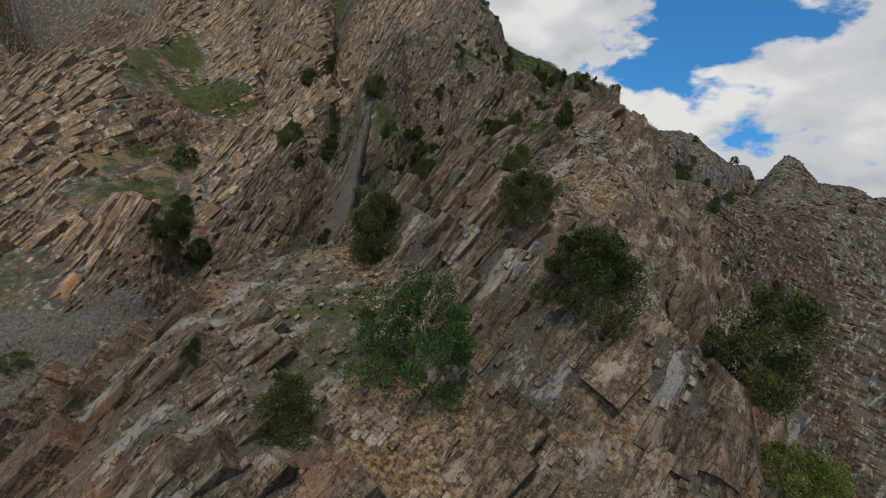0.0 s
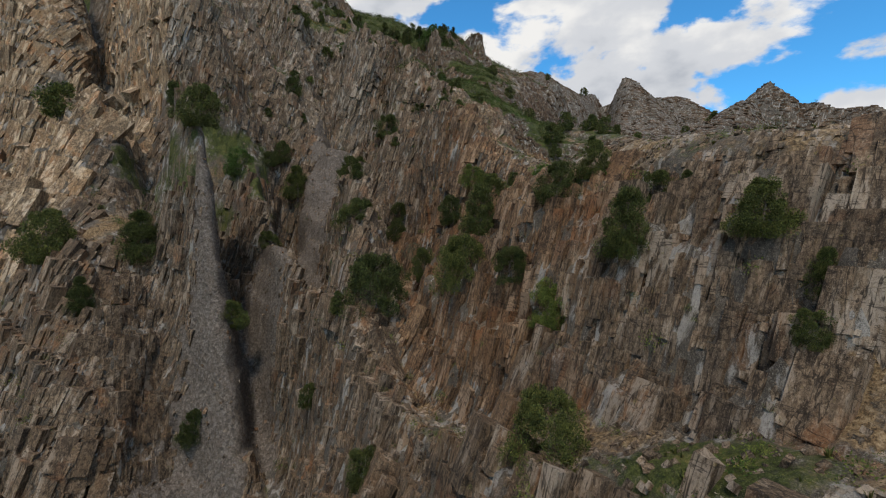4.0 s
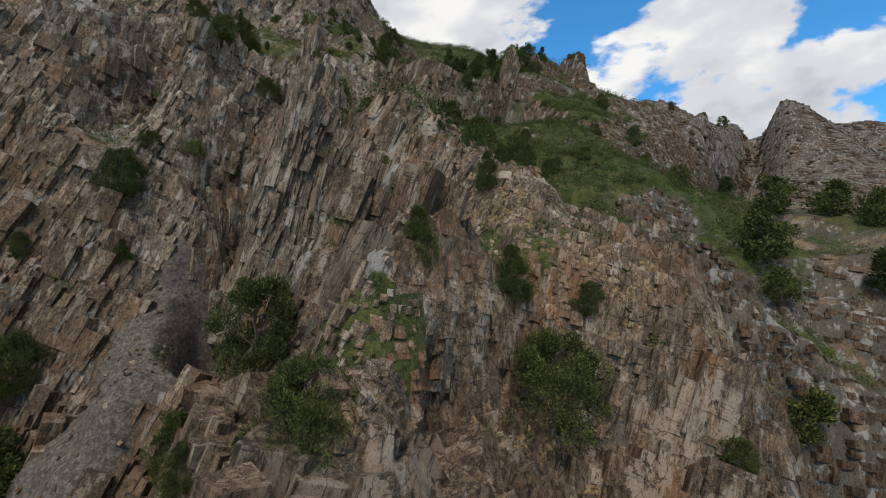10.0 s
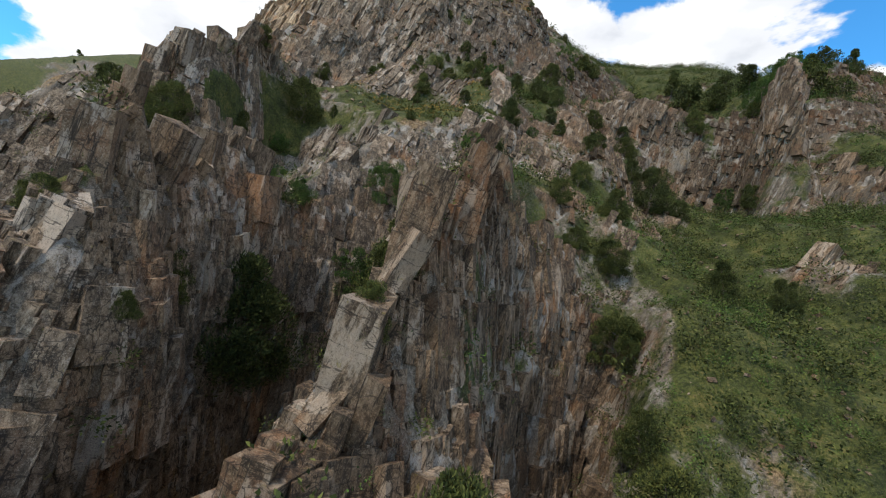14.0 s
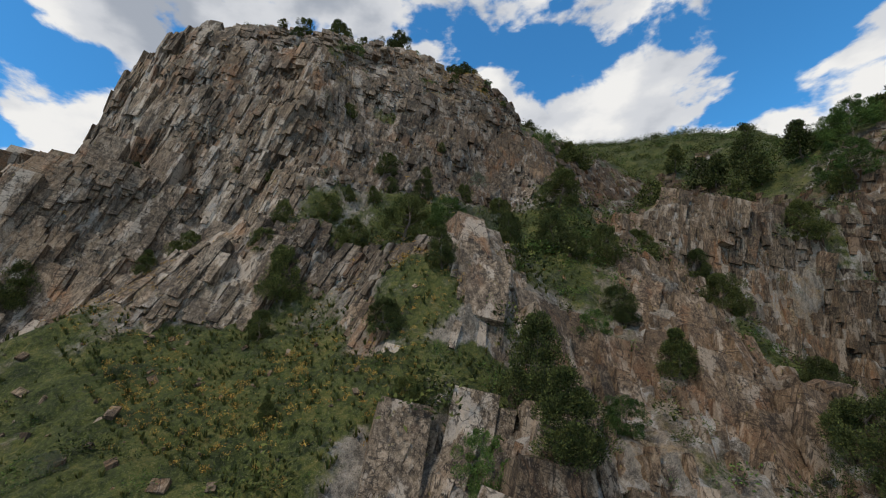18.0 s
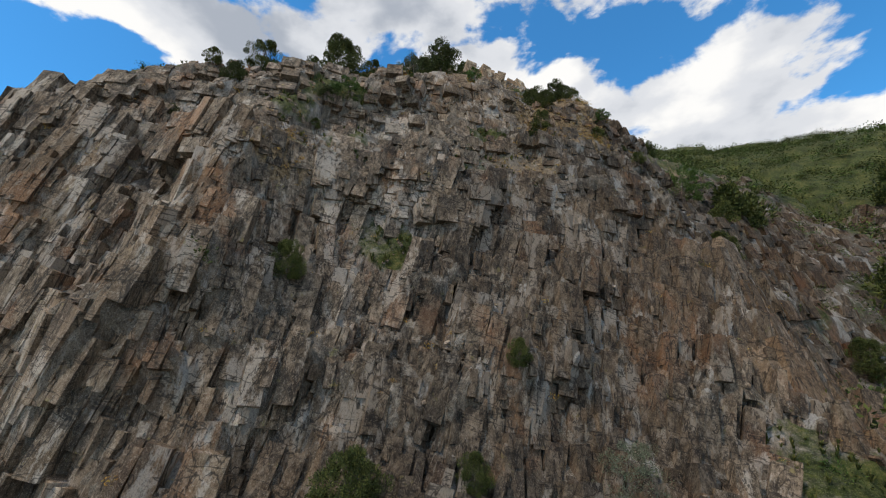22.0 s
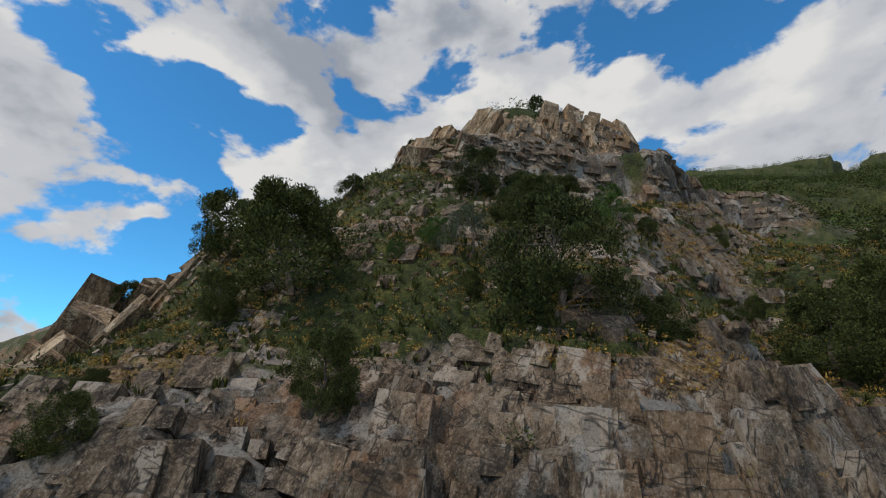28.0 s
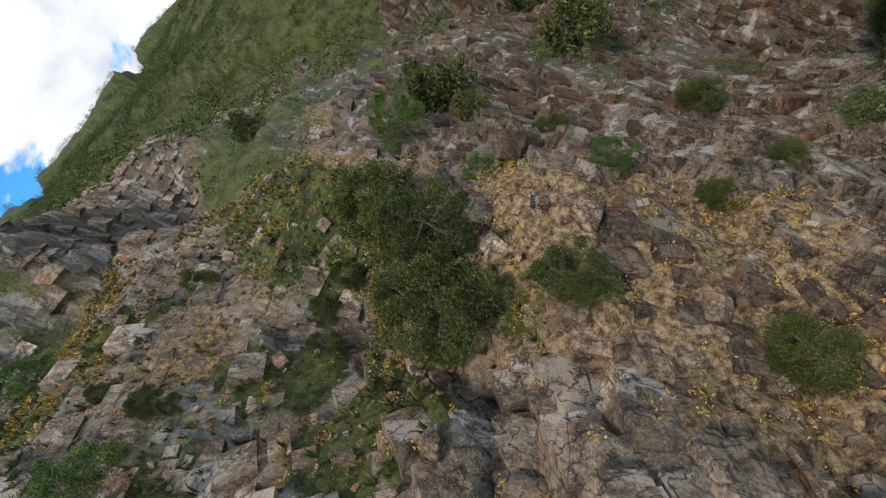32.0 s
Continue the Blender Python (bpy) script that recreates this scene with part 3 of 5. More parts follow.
    def broken(size, long_, seed):
        a, ea = blocks_noise(across / size, along / (1.7 * size), upright / (long_ * size), seed)
        b, eb = blocks_noise(across / (1.5 * size), along / (1.5 * size), tilted / (0.8 * size), seed + 7)
        return a + lying * (b - a), ea + lying * (eb - ea)

    big, edge_big = broken(5.2, 4.0, 1)
    med, edge_med = broken(1.9, 3.2, 2)
    sml, edge_sml = broken(0.8, 2.2, 3)
    soft = rough_noise(x / 9, y / 9, z / 9, 5, 3)
    fins = rough_noise(across / 7, along / 30, upright / 60, 3, 13)
    push = crag * (0.8 * big + 0.36 * med + 0.15 * sml + 0.5 * soft + 1.1 * fins * (1 - lying) - 0.22 * smooth_step(edge_med, 0.16, 0.0)
                   - 0.5 * smooth_step(edge_big, 0.08, 0.0) - 0.08 * smooth_step(edge_sml, 0.2, 0.0))
    push = push + 2.8 * (1 - smooth_step(-x, 150, 200)) * rough_noise(across / 15, along / 50, upright / 80, 3, 77) * smooth_step(-x, 78, 105) * (1 - smooth_step(y, 225, 245)) * (1 - smooth_step(run, 0, 0.3))
    push = push + (1 - crag) * (0.35 * soft + 0.16 * sml + 0.14 * med * (1 - smooth_step(run, 0.0, 0.2)))
    far = smooth_step(np.hypot(x + 30, y - 150), 180, 420)
    push = push * (1 + 0.5 * far)
    px, py, pz = x + n[..., 0] * push, y + n[..., 1] * push, z + n[..., 2] * push
    # what covers the rock: loose stones, green, soil
    flat = 1 - smooth_step(steep + 0.3 * fleck, 0.6, 1.1)
    damp = rough_noise(x / 40, y / 40, 0 * z, 3, 31)
    high = smooth_step(y - 1.1 * np.maximum(0, x + 35) + 5 * fleck, 294, 312)
    green = 0.1 + 0.34 * flat + 0.22 * damp + 0.3 * fleck + 0.5 * lush + 0.3 * bench_top + 0.55 * ledge + 0.16 * smooth_step(-x, 72, 95) + 0.14 * smooth_step(y, 170, 240) * flat
    green = np.clip(green * (1 - 0.8 * crag) + 0.75 * high, 0, 1) * (1 - smooth_step(run, 0, 0.3)) * (1 - 0.45 * bare) * (1 - 0.85 * smooth_step(x, 60, 110))
    red = np.clip(1.1 * smooth_step(run, 0.02, 0.25) + (0.34 + 0.3 * fleck) * flat, 0, 1) * (1 - high) * (1 - 0.85 * smooth_step(x, 50, 95))
    soil = np.clip(0.16 + 0.5 * bench_top * smooth_step(x, -54, -46) + 0.55 * bare + 0.24 * flat - 0.35 * fleck - 0.2 * damp, 0, 1) * (1 - run) * (1 - 0.6 * crag) * (1 - 0.8 * smooth_step(x, 55, 100))
    pale = 0.22 + 0.7 * smooth_step(y + 6 * fleck, 150, 175) - 0.85 * np.maximum(smooth_step(x + 4 * fleck, -6, 16), smooth_step(y + 8 * fleck, 256, 276))
    # crag ground is coloured darker for deep joints and the shade in their gaps
    pale = np.clip(pale - 0.4 * crag, 0, 1)
    furrow = smooth_step(-fins - 0.25 * clumps, 0.0, 0.3) * (1 - smooth_step(run, 0, 0.2))
    return px, py, pz, np.stack([red, green, soil, pale], -1), crag, furrow, n


PX, PY, PZ, COVER, CRAG, FURROW, NORMAL = shape_ground()


def sheet(name, px, py, pz, cover):
    rows, cols = px.shape
    at = np.arange(rows * cols).reshape(rows, cols)
    quads = np.stack([at[:-1, :-1], at[:-1, 1:], at[1:, 1:], at[1:, :-1]], -1).reshape(-1, 4)
    mesh = bpy.data.meshes.new(name)
    mesh.vertices.add(rows * cols)
    mesh.vertices.foreach_set("co", np.stack([px, py, pz], -1).astype(np.float32).ravel())
    mesh.loops.add(quads.size)
    mesh.loops.foreach_set("vertex_index", quads.astype(np.int32).ravel())
    mesh.polygons.add(len(quads))
    mesh.polygons.foreach_set("loop_start", np.arange(0, quads.size, 4, dtype=np.int32))
    mesh.update(calc_edges=True)
    layer = mesh.color_attributes.new("cover", "FLOAT_COLOR", "POINT")
    layer.data.foreach_set("color", cover.astype(np.float32).ravel())
    mesh.materials.append(GROUND)
    return new(name, mesh)


ground = tagged(sheet("ground", PX, PY, PZ, COVER), "steep grey and rusty mountain side of jointed rock, scree and grass", "mountain side", kind="structure")


def at_grid(x, y):
    i = np.clip(np.searchsorted(YS, y) - 1, 0, len(YS) - 2)
    j = np.clip(np.searchsorted(XS, x) - 1, 0, len(XS) - 2)
    if YS[i + 1] - y < y - YS[i]:
        i += 1
    if XS[j + 1] - x < x - XS[j]:
        j += 1
    return i, j


def ground_at(x, y):
    i, j = at_grid(x, y)
    return float(PX[i, j]), float(PY[i, j]), float(PZ[i, j])


def mesh_from(name, verts, faces, mat):
    mesh = bpy.data.meshes.new(name)
    mesh.from_pydata(verts, [], faces)
    mesh.materials.append(mat)
    mesh.update()
    return mesh


def part(name, data, parent, label=""):
    ob = new(name, data)
    ob.parent = parent
    return tagged(ob, label)


# ---------------------------------------------------------------- trees and shrubs
def limb(verts, faces, p0, p1, r0, r1, sides=6, joined=None):
    axis = (Vector(p1) - Vector(p0)).normalized()
    u = axis.orthogonal().normalized()
    v = axis.cross(u)
    first = len(verts)
    for p, r in ((p0, r0), (p1, r1)):
        for k in range(sides):
            a = 2 * math.pi * k / sides
            verts.append(tuple(Vector(p) + r * (math.cos(a) * u + math.sin(a) * v)))
    for k in range(sides):
        faces.append((first + k, first + (k + 1) % sides, first + sides + (k + 1) % sides, first + sides + k))
    if joined is not None:
        faces.append((joined, first, first + 1))


def tree_model(name, seed, leaf, profile, spread, leaves, size, lean=0.06, trunk=0.035):
    """A tree of height 1: a bent, tapered trunk with limbs, and a crown of sprays round the limbs' ends.
    profile: the crown's width from bottom to top."""
    r = random.Random(seed)
    verts, faces = [], []
    spine = [Vector((0, 0, -0.06))]
    for n in range(1, 7):
        spine.append(spine[-1] + Vector((r.uniform(-lean, lean), r.uniform(-lean, lean), 0.155)))
    for n, (a, b) in enumerate(zip(spine, spine[1:])):
        limb(verts, faces, a, b, trunk * (1 - n / 7.0), trunk * (1 - (n + 1) / 7.0), 6, None if n == 0 else 12 * n - 6)
    clumps = []
    for n in range(54):
        h = r.uniform(0.07, 0.97)
        k = h * (len(profile) - 1)
        wide = spread * (profile[int(k)] + (k - int(k)) * (profile[min(int(k) + 1, len(profile) - 1)] - profile[int(k)]))
        a, out_ = r.uniform(0, 2 * math.pi), r.uniform(0.36, 1.0) ** 0.6 * r.uniform(0.8, 1.12)
        s = min(int(h * 6), 5)
        root = spine[s] * 0.6 + spine[s + 1] * 0.4
        tip = Vector((root.x + wide * out_ * math.cos(a), root.y + wide * out_ * math.sin(a), h + r.uniform(-0.03, 0.05)))
        if n % 3 == 0:
            limb(verts, faces, root, root.lerp(tip, 0.8), trunk * 0.32, trunk * 0.1, 4, 12 * s + 3)
        clumps.append((tip, r.uniform(0.05, 0.15) * (0.6 + 0.8 * wide / max(spread, 0.01))))
    wood = mesh_from("trunk", verts, faces, BARK)
    cv, cf = [], []
    for n in range(leaves):
        c, rad = clumps[r.randrange(len(clumps))]
        d = Vector((r.gauss(0, 1), r.gauss(0, 1), r.gauss(0, 0.8)))
        d = d.normalized() * rad * r.uniform(0.25, 1.0) ** 0.5
        p = c + d
        if p.z < 0.02:
            continue
        way = (d.normalized() * 0.6 + Vector((r.uniform(-0.5, 0.5), r.uniform(-0.5, 0.5), r.uniform(0.1, 0.9)))).normalized()
        side = way.cross(Vector((r.uniform(-1, 1), r.uniform(-1, 1), r.uniform(-1, 1)))).normalized()
        ln, wd = size * r.uniform(0.7, 1.4), size * r.uniform(0.28, 0.5)
        k = len(cv)
        cv += [tuple(p - side * wd * 0.5), tuple(p + way * ln * 0.55 - side * wd * 0.6), tuple(p + way * ln), tuple(p + way * ln * 0.5 + side * wd * 0.6)]
        cf.append((k, k + 1, k + 2, k + 3))
    crown = mesh_from("crown", cv, cf, leaf)
    return wood, crown


CONE = (0.75, 1.0, 0.92, 0.72, 0.5, 0.16)
ROUND = (0.55, 0.95, 1.0, 0.95, 0.75, 0.35)
LOW = (0.9, 1.0, 0.95, 0.85, 0.65, 0.3)
MODELS = {
    "juniper": [tree_model("juniper", 11, JUNIPER, CONE, 0.30, 22000, 0.028), tree_model("juniper", 12, JUNIPER, ROUND, 0.42, 24000, 0.028, 0.07),
                tree_model("juniper", 13, JUNIPER, CONE, 0.38, 23000, 0.028, 0.05), tree_model("juniper", 14, JUNIPER, ROUND, 0.5, 27000, 0.028, 0.08),
                tree_model("juniper", 15, JUNIPER, LOW, 0.55, 27000, 0.028, 0.06)],
    "shrub": [tree_model("shrub", 21, SHRUB, ROUND, 0.5, 22000, 0.028, 0.06, 0.025), tree_model("shrub", 22, SHRUB, LOW, 0.6, 22000, 0.028, 0.06, 0.025)],
    "bush": [tree_model("bush", 31, BUSH, LOW, 0.75, 20000, 0.028, 0.06, 0.025), tree_model("bush", 32, BUSH, ROUND, 0.6, 20000, 0.028, 0.06, 0.025)],
    "far": [tree_model("juniper", 51, JUNIPER, ROUND, 0.42, 3200, 0.075, 0.09), tree_model("juniper", 52, JUNIPER, CONE, 0.36, 3200, 0.075, 0.09),
            tree_model("juniper", 53, JUNIPER, LOW, 0.55, 3200, 0.075, 0.09)],
    "grey": [tree_model("grey", 41, GREY, LOW, 0.7, 7000, 0.028, 0.1, 0.025)],
}
WORDS = {
    "juniper": ("juniper", "dark green juniper with dense scaly foliage rooted among rocks", "tree"),
    "far": ("juniper", "small dark juniper on a distant rocky slope", "tree"),
    "shrub": ("shrub", "yellow-green leafy shrub growing on stony slope", "shrub"),
    "bush": ("bush", "fresh green rounded bush on the rocky slope", "bush"),
    "grey": ("grey_shrub", "pale grey-green thin shrub among loose stones", "shrub"),
}
made_things = {}


def plant(kind, x, y, height, rng):
    n = rng.randrange(len(MODELS[kind]))
    if kind == "juniper" and y > 220:
        n = (1, 3, 4)[n % 3]
    gx, gy, gz = ground_at(x, y)
    m = Matrix.Translation((gx, gy, gz - 0.05 * height)) @ Euler((rng.uniform(-0.08, 0.08), rng.uniform(-0.08, 0.08), rng.uniform(0, 6.28))).to_matrix().to_4x4()
    w = rng.uniform(0.85, 1.15)
    m = m @ Matrix.Diagonal((height * w, height * w, height, 1))
    if (kind, n) not in made_things:
        name, label, category = WORDS[kind]
        root = tagged(new(name), label, category, group=category + "s on the slope")
        wood, crown = MODELS[kind][n]
        part("trunk", wood, root)
        part("crown", crown, root)
        root.matrix_basis = m
        made_things[kind, n] = root
        return root
    source = made_things[kind, n]
    keep = source.matrix_basis.copy()
    source.matrix_basis = Matrix.Identity(4)
    ob = copy_thing(source, m)
    source.matrix_basis = keep
    return ob


JUNIPERS_A = [(-5.3, 17.4, 2.4), (-10.4, 19.2, 1.3), (9.6, 21.8, 4.2), (4.1, 21.8, 3.5), (-0.1, 27.3, 3.4), (-7.5, 29.7, 4.4), (-0.7, 31.4, 3.1),
    (-6.2, 36.2, 1), (-7.7, 38.7, 1), (-9.4, 43, 3.1), (1.6, 52.4, 3), (-5.3, 59.9, 1.4), (-4.2, 60.9, 2.1), (-4.1, 63.6, 2.7), (-55.3, 63.6, 2.7),
    (-14.2, 63.8, 3.3), (-6.9, 69.3, 4), (-3.7, 70, 1.9), (-25.6, 71.9, 5.3), (-4.9, 72.5, 2.6), (-23.4, 76.7, 3.2), (-5.3, 77.5, 2.8), (-7.7, 78.6, 3.4),
    (-11.2, 79.3, 2.9), (-70.7, 81.2, 7.2), (-56.3, 83.5, 7.5), (-14, 84.8, 5.2), (-41.7, 86.3, 4.1), (-11.2, 88.7, 5.3), (-68.6, 89.2, 5.9), (-76.8,
    91.1, 7.5), (-9.6, 91.3, 3)]
JUNIPERS_B = [(-22.8, 91.4, 6.5), (-26.2, 92.8, 2.5), (-30.5, 94.9, 2.7), (-16.8, 95, 3.8), (-25.5, 100.9, 4.1), (-4.1, 101.4, 1.8), (-45.4, 101.6,
    4.5), (-11.5, 102, 4), (-58.6, 103.1, 4.7), (-25.1, 104.4, 2.6), (-42, 106.4, 3.9), (-94.4, 106.8, 6.5), (-66.4, 109.8, 7.2), (-47.5, 111.1, 5.9),
    (-23.6, 111.7, 3.9), (-55.5, 111.9, 7.5), (-19.6, 115.8, 3.4), (-26.9, 115.8, 3.8), (-8.9, 117.7, 1.9), (-40.9, 122.4, 2.9), (-8.1, 125.1, 1.3),
    (-10.1, 127.8, 2), (-18.8, 132.4, 3.7), (1.6, 135.2, 3), (-8.6, 136.5, 2.3), (-19.1, 137.2, 2.1), (-3.2, 137.7, 4.3), (4.5, 137.9, 1.5), (144, 139.5,
    7.5), (-4.7, 139.9, 2.6), (-0.8, 141.5, 1.6), (-85.4, 142.5, 6.5)]
JUNIPERS_C = [(-29.8, 142.6, 3.6), (-27.6, 146.2, 4.5), (-21.2, 146.3, 6.1), (-40.8, 147.1, 7.5), (-5.8, 148.1, 2.6), (-47.3, 148.8, 3.5), (-13.4,
    149, 3.5), (-4.8, 151.5, 1.4), (160.9, 151.7, 7.5), (-45.3, 151.9, 5.2), (-66.6, 152.4, 7.5), (-3.5, 152.7, 2.9), (-7.2, 155.4, 1.4), (-49.4, 155.7,
    2.5), (-41.7, 158.7, 2.4), (-6.4, 159, 3.4), (59.5, 161, 5.7), (-44.5, 161.5, 5.3), (26.9, 164.5, 5.2), (51.9, 164.6, 6.5), (-45.2, 165.4, 2.6),
    (-25.3, 167.5, 1.3), (-25.1, 168.9, 1.1), (93.6, 172, 7.5), (-10, 172.3, 5.3), (-13.9, 172.5, 1.9), (-27.1, 172.7, 2.6), (49.1, 172.9, 4.6), (-39.5,
    174, 3), (-13.6, 174.9, 1.5), (-46, 174.9, 2.5), (-28.4, 177.7, 7.5)]
JUNIPERS_D = [(-44.1, 178, 3.9), (48.5, 178.3, 5.6), (34.7, 179.6, 4.5), (-38.1, 180.2, 3.3), (2.8, 182.3, 3.8), (34.3, 184.1, 6.5), (38, 185.7, 4.6),
    (-5.5, 186.5, 4.7), (-48.3, 186.8, 2.3), (-25, 187.1, 7), (-18.6, 189.4, 1.9), (-7.2, 189.5, 3.3), (-52.8, 190.7, 2.5), (58.5, 191.3, 6.5), (5.7,
    194.9, 2.8), (-129.9, 195.3, 2.2), (7.4, 197.1, 2.8), (-51.8, 197.5, 5.6), (54.1, 198.3, 6.5), (-49.2, 199.9, 1.5), (-10.5, 200.1, 4), (-36.5, 200.6,
    1.2), (46.9, 200.8, 6.5), (13.2, 200.9, 2.9), (-123.6, 200.9, 6.5), (-16.2, 202.7, 2.6), (-87.2, 202.8, 3.9), (-57.3, 203.5, 2.9), (-4, 204.2, 3.5),
    (-12.9, 204.6, 3.1), (-18.9, 205.2, 2.8), (-38.2, 206.6, 1)]
JUNIPERS_E = [(-51.8, 208.2, 1.6), (-33.5, 209.2, 1.2), (-14.6, 209.3, 3.2), (-58.5, 209.6, 0.6), (-43.7, 210.1, 1.6), (-28.4, 210.2, 2.8), (-53,
    210.6, 2.5), (1.1, 210.7, 3.2), (-36.1, 211.4, 1.5), (71.8, 211.6, 6.5), (-19.7, 212.1, 3.2), (-44.7, 212.2, 3.4), (-29.7, 212.4, 3.7), (-47.1, 212.5,
    1.7), (-35, 214.5, 2.2), (-48, 214.6, 1.9), (-54.1, 214.8, 0.7), (-51.4, 215.4, 1), (-42.8, 216.1, 2.4), (-39.1, 216.5, 3), (-46.1, 217.2, 2), (-19.9,
    217.3, 3.1), (87.2, 217.3, 6.5), (-45.4, 218.7, 1.4), (20.8, 219, 3), (-25, 219.6, 2.3), (38.8, 219.9, 4.1), (-44, 220, 1.4), (-57.6, 220.2, 0.8),
    (-54.5, 220.6, 1.4), (-34.1, 221.3, 2.1), (-53, 221.4, 1.2)]
JUNIPERS_F = [(-43.5, 221.6, 1.5), (-27.3, 222.1, 2.1), (-59.4, 222.2, 1), (-41, 222.4, 1.7), (-44.8, 222.7, 2), (-49.2, 222.8, 1.6), (-57.4, 222.9,
    1.5), (-53.2, 224.3, 0.7), (-59.3, 224.9, 2.4), (-30.2, 225.3, 1.8), (-32.1, 225.9, 3.4), (-28.1, 226, 2.9), (-53.2, 226.1, 0.6), (-43.1, 226.1, 1.2),
    (-53.7, 226.8, 1), (-39.1, 226.9, 1.9), (-59.4, 227.6, 0.7), (-56.9, 227.6, 1), (-42.8, 228.5, 1), (-143.7, 228.6, 7.5), (-36.9, 228.7, 2.2), (35,
    228.8, 3.5), (-80.1, 229.5, 2.3), (-61, 230.5, 1.5), (-10, 230.5, 3.1), (-13.9, 231.3, 6.9), (-55.5, 231.4, 1.6), (-33, 232.1, 3.4), (-59.9, 232.5,
    3.5), (-106.9, 232.5, 4.1), (-70.8, 233, 3.5), (-17.2, 234.1, 3.7)]
JUNIPERS_G = [(-46.9, 235.6, 0.5), (-74.5, 235.7, 2.8), (-55.6, 236.1, 0.8), (-53.1, 236.7, 3.8), (-45.7, 236.9, 0.6), (35.6, 237.9, 5.2), (58.6, 238.3, 3.9), (-51.2, 239.5, 1.5), (-46.4, 239.5, 1.6), (-60.2, 240.5, 1.3), (-73.7, 240.9, 2), (-57.1, 241.2,
    2.4), (-58.9, 241.7, 1.7), (-46.8, 242.2, 1.5), (-43.6, 243.4, 1), (-63.3, 243.9, 3.1), (-48.9, 244, 2.5), (-41.2, 244.1, 0.9), (-42.1, 244.4, 0.5),
    (-108.4, 244.8, 6.5), (-47.3, 245.1, 2.5), (-69.9, 245.1, 1.2), (-54.4, 245.8, 1), (-21.1, 245.9, 4.1), (-112.8, 245.9, 5.7), (-61.1, 246, 2.6),
    (-27.7, 246.2, 3.7), (-70.9, 246.2, 1), (39, 247.2, 3.2), (-52.1, 247.3, 1.1)]
JUNIPERS_H = [(-48.3, 247.5, 3), (-55.2, 247.7, 0.8), (-50.2, 248.7, 1.1), (-51.6, 248.9, 1.1), (-22.5, 249.7, 3.5), (-0.8, 250.1, 4), (-61.5, 250.6,
    2.4), (-53.7, 252.2, 1.2), (-62.7, 253.5, 1.6), (-108.8, 256.1, 5.8), (-10.6, 258.7, 5.1), (-111, 260.1, 3.7), (-39.5, 263.5, 3.1), (-30.6, 263.6,
    3.4), (-273.9, 263.6, 7.5), (-99.2, 264.1, 4.4), (-97.8, 266.1, 3.7), (-100.1, 267.9, 3), (-40, 269, 2.6), (-60.1, 271.7, 1.6), (37.9, 273.6, 4.8),
    (-37.3, 274.6, 6), (-78, 274.9, 3.7), (171.5, 275.9, 6.5), (-66.5, 276.6, 2.6), (9.1, 276.9, 6.5), (-27.3, 277.3, 6.2), (13.2, 278, 4.2), (-37.5,
    278.4, 3.7), (-0, 280, 4.1), (-101.5, 281.8, 4.6), (-49.6, 283, 3)]
JUNIPERS_I = [(-85.8, 283.8, 3.7), (85.6, 285.4, 7.5), (166, 286.5, 6.5), (-107.3, 288.4, 5), (-12.5, 289.2, 6.5), (9, 289.7, 5.1), (12.2, 292, 4.8),
    (-8.1, 292.3, 6.5), (-18.6, 292.5, 6.5), (-1.2, 293, 6.3), (19.2, 294.1, 3.9), (-63.2, 297.5, 2.4), (-15.2, 298.2, 6.5), (18.3, 300.1, 3.7), (-17.1,
    302.6, 6.5), (-7.4, 303, 6.5), (-582.1, 304.5, 6.5), (-7.6, 309.8, 6.3), (-21.7, 310.7, 6.5), (-445, 311.3, 6.5), (11.5, 312, 3.6), (-343.8, 320,
    6.5), (-3.4, 329, 4.9), (-152.7, 337.2, 7.5), (-46.2, 367.1, 2.9), (118.1, 379.3, 6.5), (132.1, 436.5, 6), (180.9, 453.3, 7.5), (-8.3, 460.8, 5.6),
    (4, 462.3, 4.5), (16.6, 464.1, 4.6), (34.6, 468.5, 4.7)]
SHRUBS_A = [(12.8, 21.2, 3.1), (-0.2, 42.6, 2.2), (-10, 73.2, 3.5), (-9.1, 103.2, 3.4), (-10.5, 150.7, 1.3), (-13.8, 151.8, 0.7), (-41.8, 169, 2.3)]
BUSHES_A = [(-1.9, 20.8, 4.5), (-71.4, 58.5, 3.8), (-47.2, 66.5, 4.1), (-1.3, 97.4, 2.4), (-51.9, 140.3, 5.7), (-7.1, 153.2, 1.7), (-9.5, 154.6, 1.1),
    (-11.7, 168, 1.9), (-32.5, 183.1, 2.8), (-18.3, 185.2, 0.9), (-29.8, 187, 3.5), (-31.3, 193, 4), (-51.6, 193.8, 2.1), (-30.1, 208.8, 1.9), (-26.7,
    214.8, 1.5), (-35.2, 219.5, 0.9), (-28.8, 219.7, 1.7), (-37.8, 220.3, 2.5), (-53.4, 228.1, 1.4), (-58.5, 235.2, 0.8), (-58.1, 236.9, 1.1), (-59.2,
    237.4, 1), (-55.3, 243.7, 1.7), (-43.9, 245.1, 1), (-45.1, 247.9, 1), (-58.9, 252, 1.7), (-4.5, 256.3, 4), (-4.7, 268.2, 6.5),
    (-43.9, 271.1, 4.4), (1.4, 280.4, 6.5), (4.9, 287.5, 6.5)]
BUSHES_B = [(5.3, 292.1, 6.5)]
